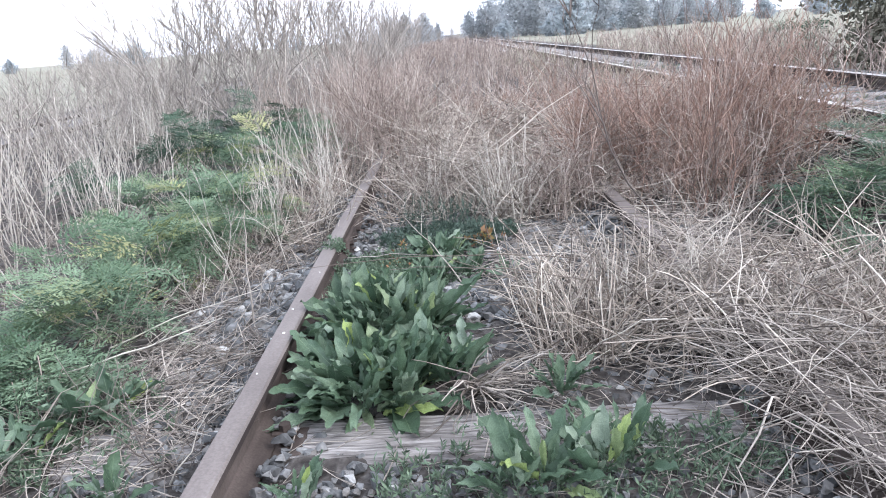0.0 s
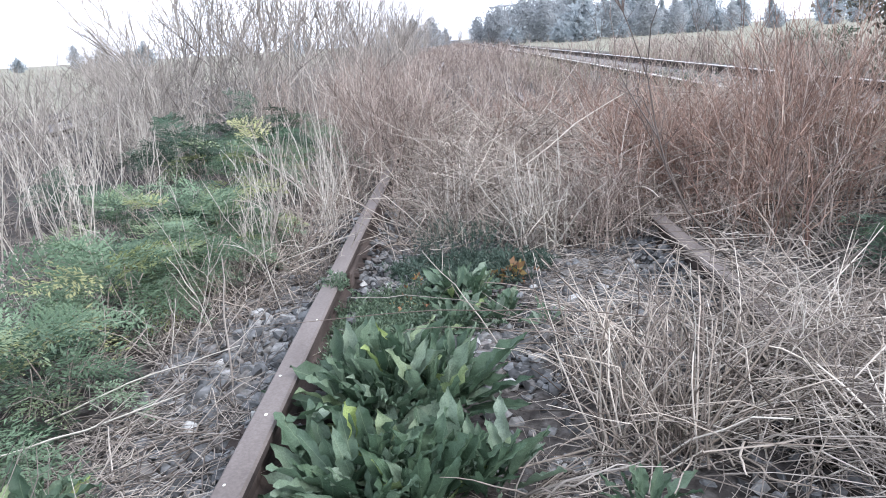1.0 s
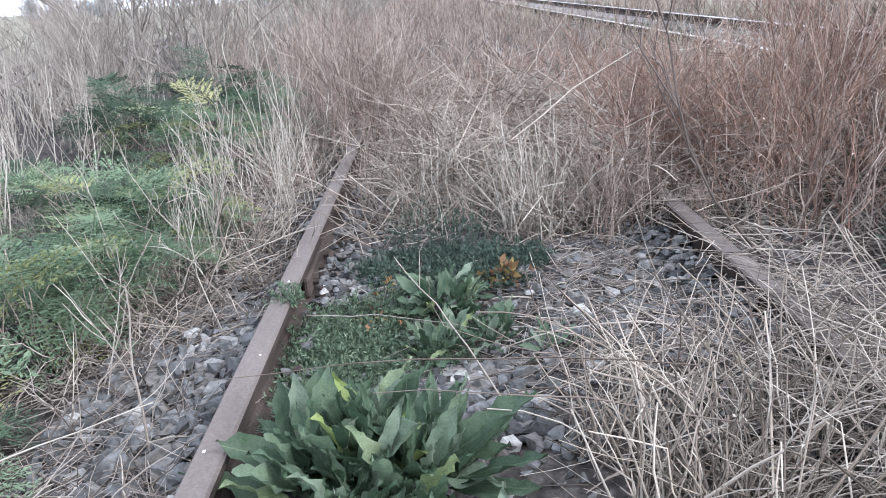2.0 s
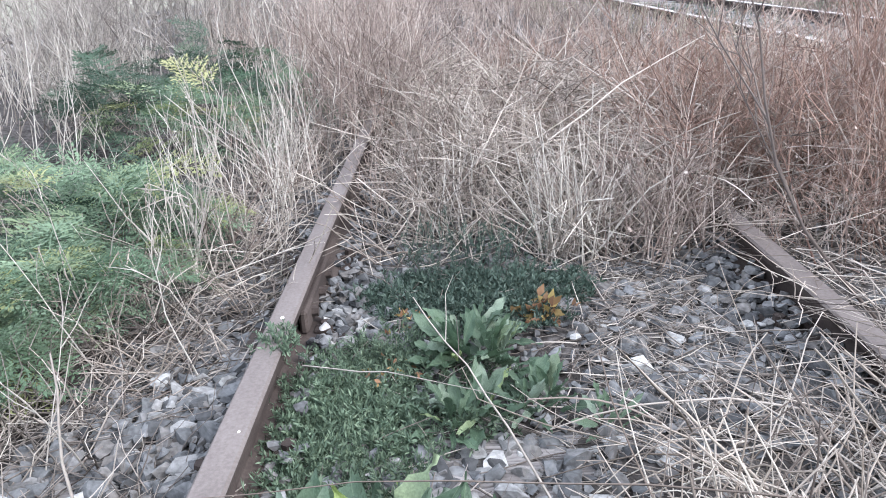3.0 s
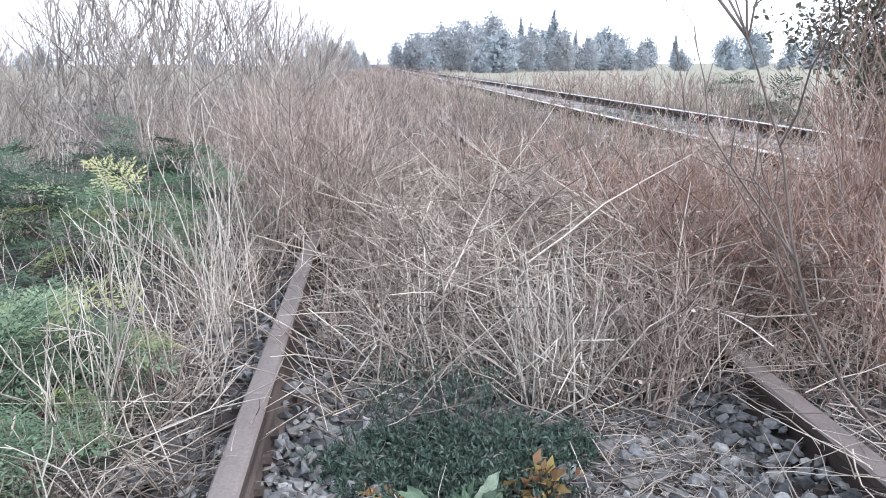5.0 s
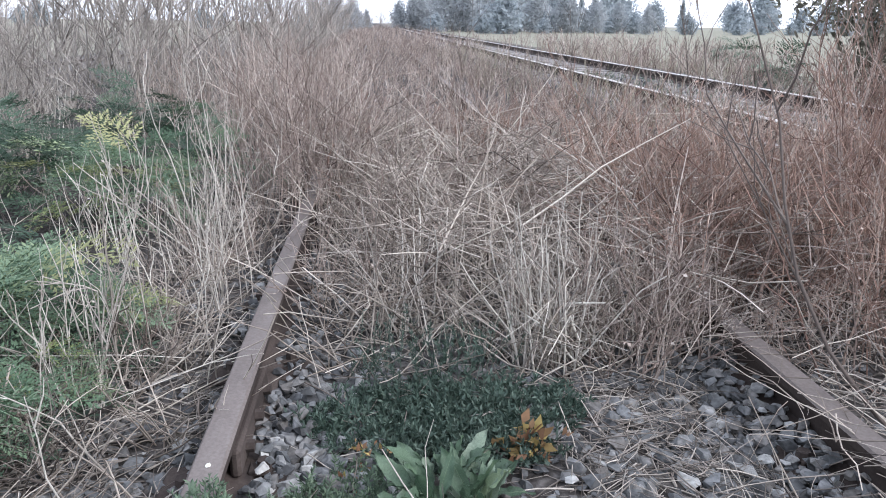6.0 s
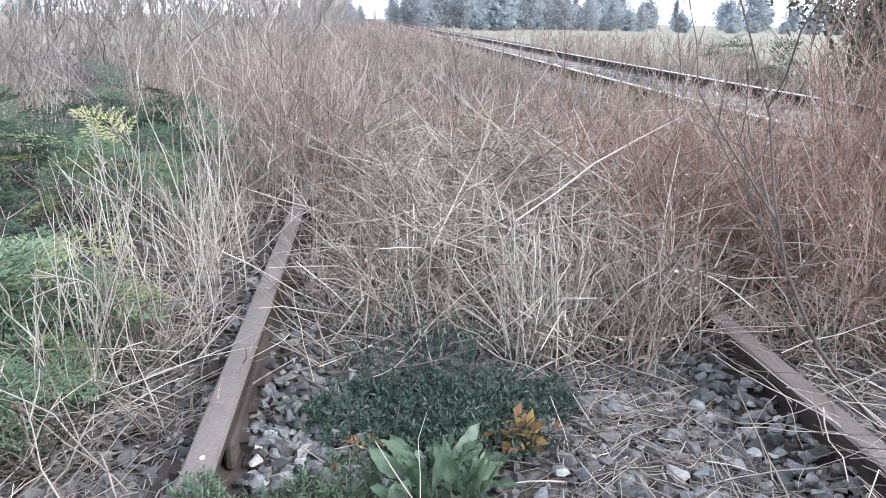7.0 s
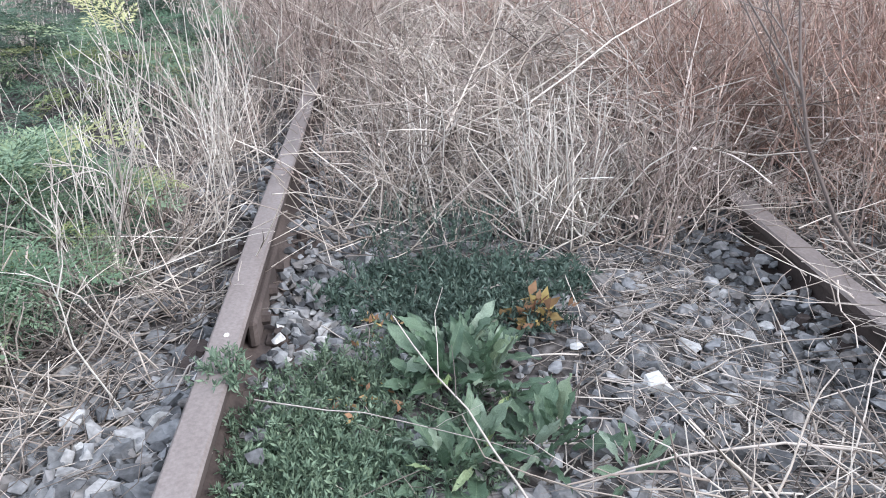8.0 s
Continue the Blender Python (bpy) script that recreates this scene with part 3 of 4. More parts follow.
rosette(-0.29, 5.86, 36, 0.12, 0.125, "small fresh green rosette on the gravel", 2, -8, 1.15)
rosette(-0.12, 5.90, 30, 0.10, 0.12, "small fresh green rosette on the gravel", 2, -8, 1.15)
rosette(0.02, 5.80, 10, 0.08, 0.10, "sparse green seedling at the grass edge", 1)

# ---- feathery plants ----


def frond_mesh(name, seed, material):
    """A finely cut leaf 1 long, growing along y and arching over; its leaflets tilt each their own way."""
    r = np.random.default_rng(seed)
    tri = []
    up = np.array([0, 0, 1.0])

    def blade(p, d, L, w):
        s = unit(np.cross(d, up + r.normal(0, 0.28, 3)))
        tri.append((p, p + d * L * 0.5 + s * w, p + d * L))
        tri.append((p, p + d * L, p + d * L * 0.45 - s * w))

    def spine(s):
        return np.array([0.04 * math.sin(s * 4 + seed), s, 0.30 * s - 0.55 * s * s])

    for i in range(8):
        p0, p1 = spine(i / 8), spine((i + 1) / 8)
        o = np.array([0.011 * (1 - i / 11), 0, 0])
        tri.append((p0 - o, p0 + o, p1))
    for i in range(9):
        s = 0.18 + 0.80 * i / 8
        for sd in (-1, 1):
            p = spine(s)
            a = radians(62 - 24 * s + r.uniform(-8, 8))
            d = unit(np.array([sd * math.sin(a), math.cos(a), r.uniform(-0.35, 0.25)]))
            L = (0.44 * (1 - s) ** 0.75 + 0.08) * r.uniform(0.8, 1.1)
            k = max(3, int(7.5 * (L / 0.44) ** 0.7))
            for j in range(k):
                q = p + d * L * (j + 0.7) / k - up * 0.12 * L * ((j + 1) / k) ** 2
                for sd2 in (-1, 1):
                    b = radians(r.uniform(35, 60))
                    d2 = unit(d * math.cos(b) + np.cross(d, up) * sd2 * math.sin(b) + up * r.uniform(-0.4, 0.4))
                    l2 = 0.165 * L ** 0.4 * (1.1 - 0.55 * j / k)
                    blade(q, d2, l2, l2 * 0.105)
                    blade(q + d2 * l2 * 0.35, unit(d2 + 1.1 * d * r.uniform(0.5, 1)), l2 * 0.6, l2 * 0.095)
            blade(p + d * L * 0.9, d, 0.10, 0.016)
    v = np.array(tri).reshape(-1, 3)
    return mesh_np(name, v, np.arange(len(v)).reshape(-1, 3), material)


FRONDS = {m.name: [frond_mesh("frond", 40 + s, m) for s in range(4)] for m in (FERN, FERNDARK_SHADE, FERNYELLOW)}


def feathery_plant(x, y, n, height, radius, size, label, mats):
    """A mounded plant: leaves rise from the middle and arch over outwards, tier above tier."""
    top = new("feathery_plant")
    top.location = (x, y, float(ground_z(x, y)))
    tagged(top, label, "plant", "feathery green weeds beside the track")
    P = grow(rng.normal(0, 0.05, (9, 3)) * np.array([1, 1, 0]), tilt(9, 5, 50), uni(0.6, 1.0, 9) * height, 0.1, 5)
    for j in range(9):
        part("stalk", mesh_np("stalk", *tubes(P[j:j + 1], taper(uni(0.003, 0.005, 1), 5, 0.5)), BROWN), top, "brown leaf stalk")
    lobe = rng.uniform(0, 6.28)
    size = size * 1.3
    for i in range(int(n * 0.62)):
        u = math.sqrt(rng.random())
        th = rng.uniform(0, 6.283)
        rr = radius * u * (0.8 + 0.25 * math.sin(3 * th + lobe))
        tier = rng.random() ** 0.5
        z = height * (0.25 + 0.75 * tier) * (1 - 0.55 * u * u) + rng.uniform(-0.03, 0.03)
        out = max(0.0, rr - size * 0.4)
        L = size * rng.uniform(0.65, 1.1)
        # Shade inside the mound is put into colour: low fronds turn dark.
        m = FERNDARK_SHADE if tier < 0.45 else mats[int(rng.integers(0, len(mats)))]
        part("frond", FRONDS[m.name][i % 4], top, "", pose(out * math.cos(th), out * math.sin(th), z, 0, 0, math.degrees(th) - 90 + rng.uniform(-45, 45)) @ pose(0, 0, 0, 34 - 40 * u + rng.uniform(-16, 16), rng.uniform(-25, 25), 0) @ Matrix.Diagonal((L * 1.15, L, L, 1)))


F3, FY, FM, FD = [FERN] * 12 + [FERNYELLOW], [FERN] * 4 + [FERNYELLOW], [FERN, FERN, FERNDARK_SHADE], [FERNDARK_SHADE]
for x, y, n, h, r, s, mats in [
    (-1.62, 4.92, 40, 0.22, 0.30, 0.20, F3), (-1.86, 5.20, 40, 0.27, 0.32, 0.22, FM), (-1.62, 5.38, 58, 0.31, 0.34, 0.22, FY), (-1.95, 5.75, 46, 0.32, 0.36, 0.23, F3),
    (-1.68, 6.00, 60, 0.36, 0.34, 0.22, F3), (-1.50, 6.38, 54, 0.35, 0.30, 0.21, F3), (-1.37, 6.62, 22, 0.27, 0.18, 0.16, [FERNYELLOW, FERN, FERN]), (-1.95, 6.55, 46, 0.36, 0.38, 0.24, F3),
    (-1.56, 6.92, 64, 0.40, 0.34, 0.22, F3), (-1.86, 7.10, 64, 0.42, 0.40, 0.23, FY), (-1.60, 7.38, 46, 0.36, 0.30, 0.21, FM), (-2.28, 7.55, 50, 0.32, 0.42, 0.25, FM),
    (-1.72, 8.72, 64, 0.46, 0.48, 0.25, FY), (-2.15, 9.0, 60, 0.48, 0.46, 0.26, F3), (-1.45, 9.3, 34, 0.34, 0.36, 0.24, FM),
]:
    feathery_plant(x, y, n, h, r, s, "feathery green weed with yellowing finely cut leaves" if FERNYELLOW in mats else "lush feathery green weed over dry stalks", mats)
for x, y, n, h, r, s in [(-2.62, 9.35, 64, 0.62, 0.46, 0.27), (-2.98, 9.95, 44, 0.55, 0.42, 0.28), (-3.0, 8.35, 36, 0.36, 0.40, 0.26), (-2.30, 10.8, 70, 0.62, 0.60, 0.30)]:
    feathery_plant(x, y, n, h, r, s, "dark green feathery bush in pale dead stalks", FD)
for x, y, n, h, r, s in [(-2.85, 11.3, 44, 0.50, 0.50, 0.30), (-1.95, 11.3, 40, 0.46, 0.46, 0.28)]:
    feathery_plant(x, y, n, h, r, s, "dusty green feathery weed among dead stalks", [FERN, FERNDARK_SHADE, FERNDARK_SHADE])
for x, y, n, h, r, s in [(1.78, 6.25, 60, 0.32, 0.38, 0.24), (2.15, 6.45, 44, 0.34, 0.36, 0.24), (1.55, 5.62, 22, 0.16, 0.24, 0.18)]:
    feathery_plant(x, y, n, h, r, s, "feathery green weed in matted dead grass", [FERN, FERN, FERNDARK_SHADE])
for x, y, n, h, r, s in [(9.6, 24.5, 36, 0.8, 0.9, 0.6), (6.9, 17.5, 30, 0.6, 0.6, 0.5)]:
    feathery_plant(x, y, n, h, r, s, "dark low bush at the field's edge", FD)

# ---- creeping spurge and mat of small leaves ----


def sprigs(base, d, length, per, leaf, sag=0.2):
    """Short stems set all round with narrow leaves."""
    P = grow(base, d, length, sag, 4)
    b, dd, _ = fork(P, per, 0.1, 1.0, 35, 75, (0.2, 0.3), 0.25)
    n = len(b)
    L = uni(*leaf, n)[:, None]
    side = unit(np.cross(dd, rng.normal(0, 1, dd.shape)))
    v = np.stack([b, b + dd * L * 0.5 + side * L * 0.13, b + dd * L, b + dd * L * 0.5 - side * L * 0.13], 1).reshape(-1, 3)
    return join(tubes(P, taper(np.full(len(P), 0.0015), 4, 0.6)), (v, np.arange(n * 4).reshape(-1, 4)))


def oval(n, cx, cy, rx, ry, power=0.6):
    r, a = rng.random(n) ** power, uni(0, 6.283, n)
    x, y = cx + rx * r * np.cos(a), cy + ry * r * np.sin(a)
    return np.stack([x, y, ground_z(x, y) + 0.005], 1)


b1, b2 = np.concatenate([oval(760, -0.25, 6.56, 0.40, 0.17), oval(240, -0.22, 6.38, 0.24, 0.09)]), oval(64, -0.27, 6.80, 0.26, 0.10)
spurge = new("creeping_spurge", mesh_np("creeping_spurge", *join(
    sprigs(b1, tilt(len(b1), 15, 65), uni(0.035, 0.075, len(b1)), 22, (0.014, 0.026)),
    sprigs(b2, tilt(len(b2), 2, 32), uni(0.10, 0.24, len(b2)), 26, (0.010, 0.020))), SPURGE))
tagged(spurge, "dark blue-green needle-leaved creeping weed on gravel", "plant", kind="stuff")
b1 = np.concatenate([oval(520, -0.60, 5.95, 0.19, 0.28), oval(360, -0.40, 5.98, 0.26, 0.24), oval(420, -0.58, 5.74, 0.20, 0.20), oval(110, -0.50, 6.22, 0.16, 0.12), oval(300, -0.70, 5.76, 0.07, 0.32), oval(34, -0.775, 6.03, 0.05, 0.05)])
b1[-34:, 2] += 0.12
creeper = new("creeper_mat", mesh_np("creeper_mat", *sprigs(b1, tilt(len(b1), 15, 75), uni(0.03, 0.075, len(b1)), 20, (0.010, 0.022)), MAT_GREEN))
tagged(creeper, "low mat of small green leaves spilling over the rail", "plant", kind="stuff")
b1 = np.concatenate([oval(240, 0.05, 4.36, 0.5, 0.2), oval(200, -1.45, 4.55, 0.4, 0.4), oval(140, 0.9, 4.4, 0.6, 0.2), oval(160, -0.55, 5.45, 0.2, 0.15), oval(420, 3.5, 13, 0.6, 6), oval(160, 5.1, 14, 0.6, 5)])
weed = new("small_weeds", mesh_np("small_weeds", *sprigs(b1, tilt(len(b1), 5, 60), uni(0.04, 0.10, len(b1)), 14, (0.012, 0.03)), MAT_GREEN))
tagged(weed, "scattered tiny green weeds on the gravel", "plant", kind="stuff")


def dead_leaves(name, centres, n, size, label):
    sets = []
    for cx, cy, rx in centres:
        p = oval(n, cx, cy, rx, rx * 0.7)
        p[:, 2] += uni(0.0, 0.04, n)
        sets.append(flakes(grow(p, tilt(n, 30, 90), uni(0.03, 0.06, n), 0.3, 3), 3, size))
    ob = new(name, mesh_np(name, *join(*sets), DEADLEAF))
    tagged(ob, label, "leaves", kind="stuff")


dead_leaves("withered_leaves", [(-0.05, 6.36, 0.05), (-0.50, 6.36, 0.10), (-0.50, 6.05, 0.06)], 10, (0.012, 0.026), "orange and yellow withered leaves on gravel")

dead_leaves("withered_leaf_clump", [(-0.05, 6.37, 0.065)], 24, (0.024, 0.05), "red and yellow withered leaves beside a rosette")

# ---- dry grass, litter and weeds ----


def stuff(name, sets, material, label, category):
    ob = new(name, mesh_np(name, *join(*sets), material))
    return tagged(ob, label, category, kind="stuff")


def stand(p, lo, hi, length, rad, sag=(0.0, 0.3), k=5, az=None, spread=180, wob=0.02, tip=0.3, kink=0.0):
    n = len(p)
    P = grow(p, tilt(n, lo, hi, az, spread), uni(*length, n), uni(*sag, n), k, wob, kink)
    return P, tubes(P, taper(uni(*rad, n), k, tip))


def shoots(P, per, f0, f1, lo, hi, length, rad, up=0.15, sag=0.0, k=4):
    b, d, L = fork(P, per, f0, f1, lo, hi, length, up)
    Q = grow(b, d, L, sag, k, 0.03)
    return Q, tubes(Q, taper(uni(*rad, len(b)), k, 0.4))


# lying litter over the track bed
lp = [spots(2300, -1.3, 1.4, 3.2, 8.2, 0.5, 0.015), spots(3000, -2.4, -0.9, 3.6, 8.0, 0.3, 0.02), spots(850, -0.1, 0.7, 5.6, 6.75, 0.2, 0.012), spots(2000, 0.75, 3.0, 3.4, 7.0, 0.4, 0.03), spots(900, -1.4, -0.88, 4.4, 5.45, 0.5, 0.03, 0.3), spots(260, -1.4, -0.88, 5.4, 6.3, 0.5, 0.025, 0.3), spots(520, -0.2, 0.75, 3.9, 5.0, 0.3, 0.02), spots(500, 0.0, 0.66, 5.7, 6.75, 0.2, 0.02), spots(1500, -4.0, -2.1, 4.6, 9.0, 0.4, 0.03)]
lp = np.concatenate(lp)
lp = lp[~((np.hypot((lp[:, 0] + 0.46) / 0.34, (lp[:, 1] - 4.98) / 0.45) < 1))]
lp = lp[(np.abs(lp[:, 0] - RAILS[0]) > 0.10) & (np.abs(lp[:, 0] - RAILS[1]) > 0.10) | ((rng.random(len(lp)) < 0.05) & (lp[:, 0] > 0))]
onrail = np.minimum(np.abs(lp[:, 0] - RAILS[0]), np.abs(lp[:, 0] - RAILS[1])) < 0.1
lp[:, 2] += np.where(onrail, 0.155, 0)
P, g = stand(lp, 72, 97, (0.04, 0.21), (0.0010, 0.0028), (-0.1, 0.12), 4, tip=0.6)
P[:, :, 2] = np.maximum(P[:, :, 2], ground_z(P[:, :, 0], P[:, :, 1]) + 0.008)
stuff("straw_litter", [tubes(P, taper(0.0009 + 0.0020 * rng.random(len(P)) ** 2, 4, 0.6))], LITTER, "grey-brown dead straw lying over the gravel", "litter")

# matted mound of fallen grass at the side of the track
c = rng.random((2300, 2))
mx, my = 0.02 + 1.9 * c[:, 0] ** 1.1, 4.35 + 1.35 * c[:, 1]
keep = (mx > 0.05 + 0.25 * np.abs(my - 5.0)) & ~((mx < 0.55) & (my > 5.55)) & ~((mx < 0.62) & (my < 4.85))
mp = np.stack([mx, my, ground_z(mx, my) + uni(0.0, 0.16, len(mx)) * smooth01((mx - 0.0) / 0.5)], 1)[keep]
P, g1 = stand(mp, 30, 100, (0.12, 0.50), (0.0014, 0.0034), (-0.1, 0.4), 6, wob=0.018, tip=0.5, kink=0.35)
P[:, :, 2] = np.maximum(P[:, :, 2], ground_z(P[:, :, 0], P[:, :, 1]) + 0.01)
g1 = tubes(P, taper(0.0011 + 0.0036 * rng.random(len(P)) ** 2, 6, 0.5))
tuft = np.concatenate([oval(110, 0.20, 5.05, 0.16, 0.16), oval(80, 0.45, 5.2, 0.22, 0.2), oval(70, 0.75, 4.9, 0.3, 0.25), oval(60, 1.2, 5.1, 0.4, 0.3), oval(50, 0.12, 5.35, 0.14, 0.12)])
P2, g2 = stand(tuft, 4, 55, (0.18, 0.46), (0.0016, 0.004), (0.0, 0.6), 6, wob=0.02, tip=0.45, kink=0.4)
far_mat = spots(1700, 0.85, 3.0, 5.5, 8.2, 0.4, 0.03)
P3, g3 = stand(far_mat, 35, 95, (0.15, 0.42), (0.0014, 0.0038), (-0.1, 0.4), 5, wob=0.018, tip=0.5, kink=0.35)
near_mat = np.concatenate([spots(650, 0.7, 2.1, 3.6, 4.7, 0.4, 0.05)])
P4, g4 = stand(near_mat, 30, 90, (0.15, 0.45), (0.0012, 0.0032), (-0.1, 0.4), 5, wob=0.018, tip=0.5, kink=0.35)
hp = np.concatenate([spots(1500, 0.42, 1.05, 3.3, 5.85, 0.3, 0.0), spots(700, 0.55, 0.9, 3.6, 5.4)])
hp = hp[(hp[:, 0] > 0.60) | (hp[:, 1] > 4.75)]
hp[:, 2] += uni(0.10, 0.25, len(hp)) * (1 - 0.5 * np.abs(hp[:, 0] - 0.72) / 0.33)
P9, g9 = stand(hp, 68, 100, (0.12, 0.4), (0.0010, 0.0028), (-0.1, 0.25), 5, wob=0.02, tip=0.5, kink=0.3)
stuff("fallen_grass", [g1, g2], STRAW, "bleached tangled mound of fallen dead grass", "grass")
stuff("matted_grass", [g3, g4, g9], LITTER, "matted pale dead grass beside the rail", "grass")

reeds = spots(110, -0.02, 0.80, 5.40, 5.78, 0.5, 0.03, 0.25)
reeds[:, 2] += uni(0.0, 0.10, len(reeds))
P, g1 = stand(reeds, 35, 95, (0.16, 0.46), (0.0018, 0.0042), (0.1, 0.7), 6, wob=0.02, tip=0.5, kink=0.4)
P[:, :, 2] = np.maximum(P[:, :, 2], ground_z(P[:, :, 0], P[:, :, 1]) + 0.01)
stuff("bent_reeds", [tubes(P, taper(uni(0.0014, 0.0034, len(P)), 6, 0.5))], STRAW, "bleached bent reeds fallen over the gravel", "grass")

# pale upright grass between the rails
up1 = off_rails(np.concatenate([spots(420, -0.66, 0.62, 6.85, 8.4, 0.6, 0, 0.28), oval(80, 0.10, 6.88, 0.14, 0.10), oval(50, -0.12, 7.0, 0.2, 0.1), oval(60, 0.3, 6.95, 0.15, 0.12), spots(420, -0.7, 0.6, 8.2, 11, 0.5, 0, 0.4)]))
up1 = up1[::2]
P, g1 = stand(up1, 3, 60, (0.20, 0.50), (0.0018, 0.0042), (-0.1, 0.35), 6, wob=0.022, tip=0.5, kink=0.35)
Q, g2 = shoots(P, 1, 0.35, 0.95, 20, 70, (0.2, 0.5), (0.0012, 0.0022), 0.1, 0.1)
bent = off_rails(spots(1200, -0.7, 0.65, 6.75, 9.6, 0.4, 0.03, 0.3))
P5, g5 = stand(bent, 35, 95, (0.15, 0.55), (0.0014, 0.0036), (-0.2, 0.3), 6, wob=0.018, tip=0.55, kink=0.3)
pt = np.concatenate([oval(64, 0.12, 6.86, 0.13, 0.10), oval(16, -0.35, 7.1, 0.15, 0.1), oval(26, 0.25, 7.3, 0.25, 0.2), oval(20, -0.1, 7.6, 0.3, 0.2)])
P7, g7 = stand(pt, 2, 40, (0.28, 0.56), (0.0020, 0.0044), (0.0, 0.4), 6, wob=0.014, tip=0.5, kink=0.3)
stuff("bleached_tuft", [g7, shoots(P7, 1, 0.4, 0.9, 20, 70, (0.2, 0.4), (0.001, 0.002))[1]], PALE, "bleached pale tuft of dead grass", "grass")
stuff("dead_grass", [g1, g2, g5], STRAW, "pale upright dead grass growing between the rails", "grass")

# russet weeds over the right-hand rail and beyond


def weeds(p, lo, hi, length, r, per, twig, k=6):
    P, g1 = stand(p, lo, hi, length, r, (-0.2, 0.4), k, wob=0.03)
    Q, g2 = shoots(P, per, 0.25, 0.98, 18, 62, (0.18, 0.5), (r[0] * 0.55, r[1] * 0.55), 0.2, 0.1)
    R, g3 = shoots(Q, twig, 0.3, 0.95, 20, 60, (0.25, 0.5), (r[0] * 0.35, r[1] * 0.35), 0.1, 0.0, 3)
    return [g1, g2, g3, flakes(Q, 1, (0.006, 0.018))]


rp = np.concatenate([spots(110, 0.55, 2.1, 7.0, 8.4, 0.6, 0, 0.3), oval(50, 1.25, 6.75, 0.35, 0.25), spots(40, 0.5, 0.95, 6.95, 7.6)])
rc = off_rails(np.concatenate([spots(110, -0.7, 0.8, 7.1, 8.8, 0.5, 0, 0.3), spots(70, 0.2, 0.65, 6.75, 7.2, 0.5, 0, 0.2)]), 0.05)
rl = np.concatenate([spots(90, -1.1, -0.5, 8.2, 9.4, 0.3, 0, 0.3), spots(90, -1.4, -0.6, 9.0, 12.5, 0.4, 0, 0.4)])
rb = spots(260, -1.0, 2.4, 8.5, 11.5, 0.5, 0, 0.45)
stuff("russet_weeds", weeds(rp[::2], 2, 34, (0.45, 0.82), (0.0024, 0.0056), 5, 2) + weeds(rb[::2], 3, 34, (0.30, 0.54), (0.0028, 0.0064), 4, 1), RUSSET, "reddish-brown dead branching weeds over the rail", "weeds")
bp = np.concatenate([spots(120, -1.2, 2.6, 8.0, 11.5, 0.4, 0, 0.4), spots(620, -2.6, 2.4, 11, 20, 0.6, 0, 0.9)])
bq = spots(950, -4.0, 2.3, 19, 40, 0.6, 0, 1.6)
stuff("brown_weeds", weeds(rc, 3, 48, (0.26, 0.48), (0.0020, 0.0046), 4, 1) + weeds(rp[1::2], 3, 45, (0.40, 0.75), (0.0020, 0.0048), 4, 2) + weeds(rb[1::2], 3, 50, (0.30, 0.54), (0.0026, 0.0060), 4, 1) + weeds(bp, 3, 40, (0.28, 0.62), (0.0045, 0.0090), 4, 1, 5) + weeds(rl, 3, 28, (0.45, 0.95), (0.0026, 0.0060), 6, 1, 6) + weeds(bq, 3, 38, (0.32, 0.75), (0.007, 0.014), 5, 0, 4), BROWN, "tall brown dead weeds crowding the old track", "weeds")
fp = np.concatenate([spots(1100, -7, 2.5, 38, 110, 0.2, 0, 3), spots(500, -20, 2.5, 100, 220, 0.2, 0, 5), spots(1100, -120, -9, 45, 160, 0.3, 0, 4)])
P, g1 = stand(fp, 2, 40, (0.35, 0.7), (0.012, 0.03), (-0.1, 0.3), 4, wob=0.03)
Q, g2 = shoots(P, 3, 0.3, 0.98, 18, 60, (0.3, 0.55), (0.008, 0.018), 0.2, 0, 3)
stuff("distant_weeds", [g1, g2], BROWN, "brown dead weeds receding along the track bed", "weeds")



def weed_clump(stems_n, height, r, per, twig, spread, name, label, material, group, snap=0.15):
    """Dead branching stems from one root, each with its own twigs."""
    top = new(name)
    tagged(top, label, "weed", group)
    sprays = []
    for i in range(stems_n):
        b = rng.normal(0, 0.05, (1, 3)) * np.array([1, 1, 0])
        P = grow(b, tilt(1, 2, spread), uni(0.6, 1.0, 1) * height, 0.05, 7, 0.022, snap)
        part("stem", mesh_np("stem", *tubes(P, taper(uni(0.75, 1.15, 1) * r, 7, 0.4)), material), top)
        Q, g = shoots(P, per, 0.3, 0.97, 18, 50, (0.16, 0.42), (r * 0.45, r * 0.65), 0.25, 0.0, 4)
        sprays.append(g)
        if twig:
            sprays.append(shoots(Q, twig, 0.3, 0.95, 20, 55, (0.25, 0.5), (r * 0.32, r * 0.45), 0.15, 0.0, 3)[1])
        sprays.append(flakes(Q, 1, (0.008, 0.02)))
    part("twig_spray", mesh_np("twig_spray", *join(*sprays), material), top)["kind"] = "stuff"
    return top


def sow(clumps, p, size):
    """Copies of the clumps at the places p, turned and scaled each its own way."""
    for i, (x, y, z) in enumerate(p):
        ob = copy_thing(clumps[i % len(clumps)], pose(x, y, z - 0.01, 0, 0, rng.uniform(0, 360)))
        k = rng.uniform(*size)
        ob.scale = (k, k, k * rng.uniform(0.9, 1.15))


def first_at(clumps, places):
    for ob, (x, y) in zip(clumps, places):
        ob.matrix_basis = pose(x, y, float(ground_z(x, y)) - 0.01)


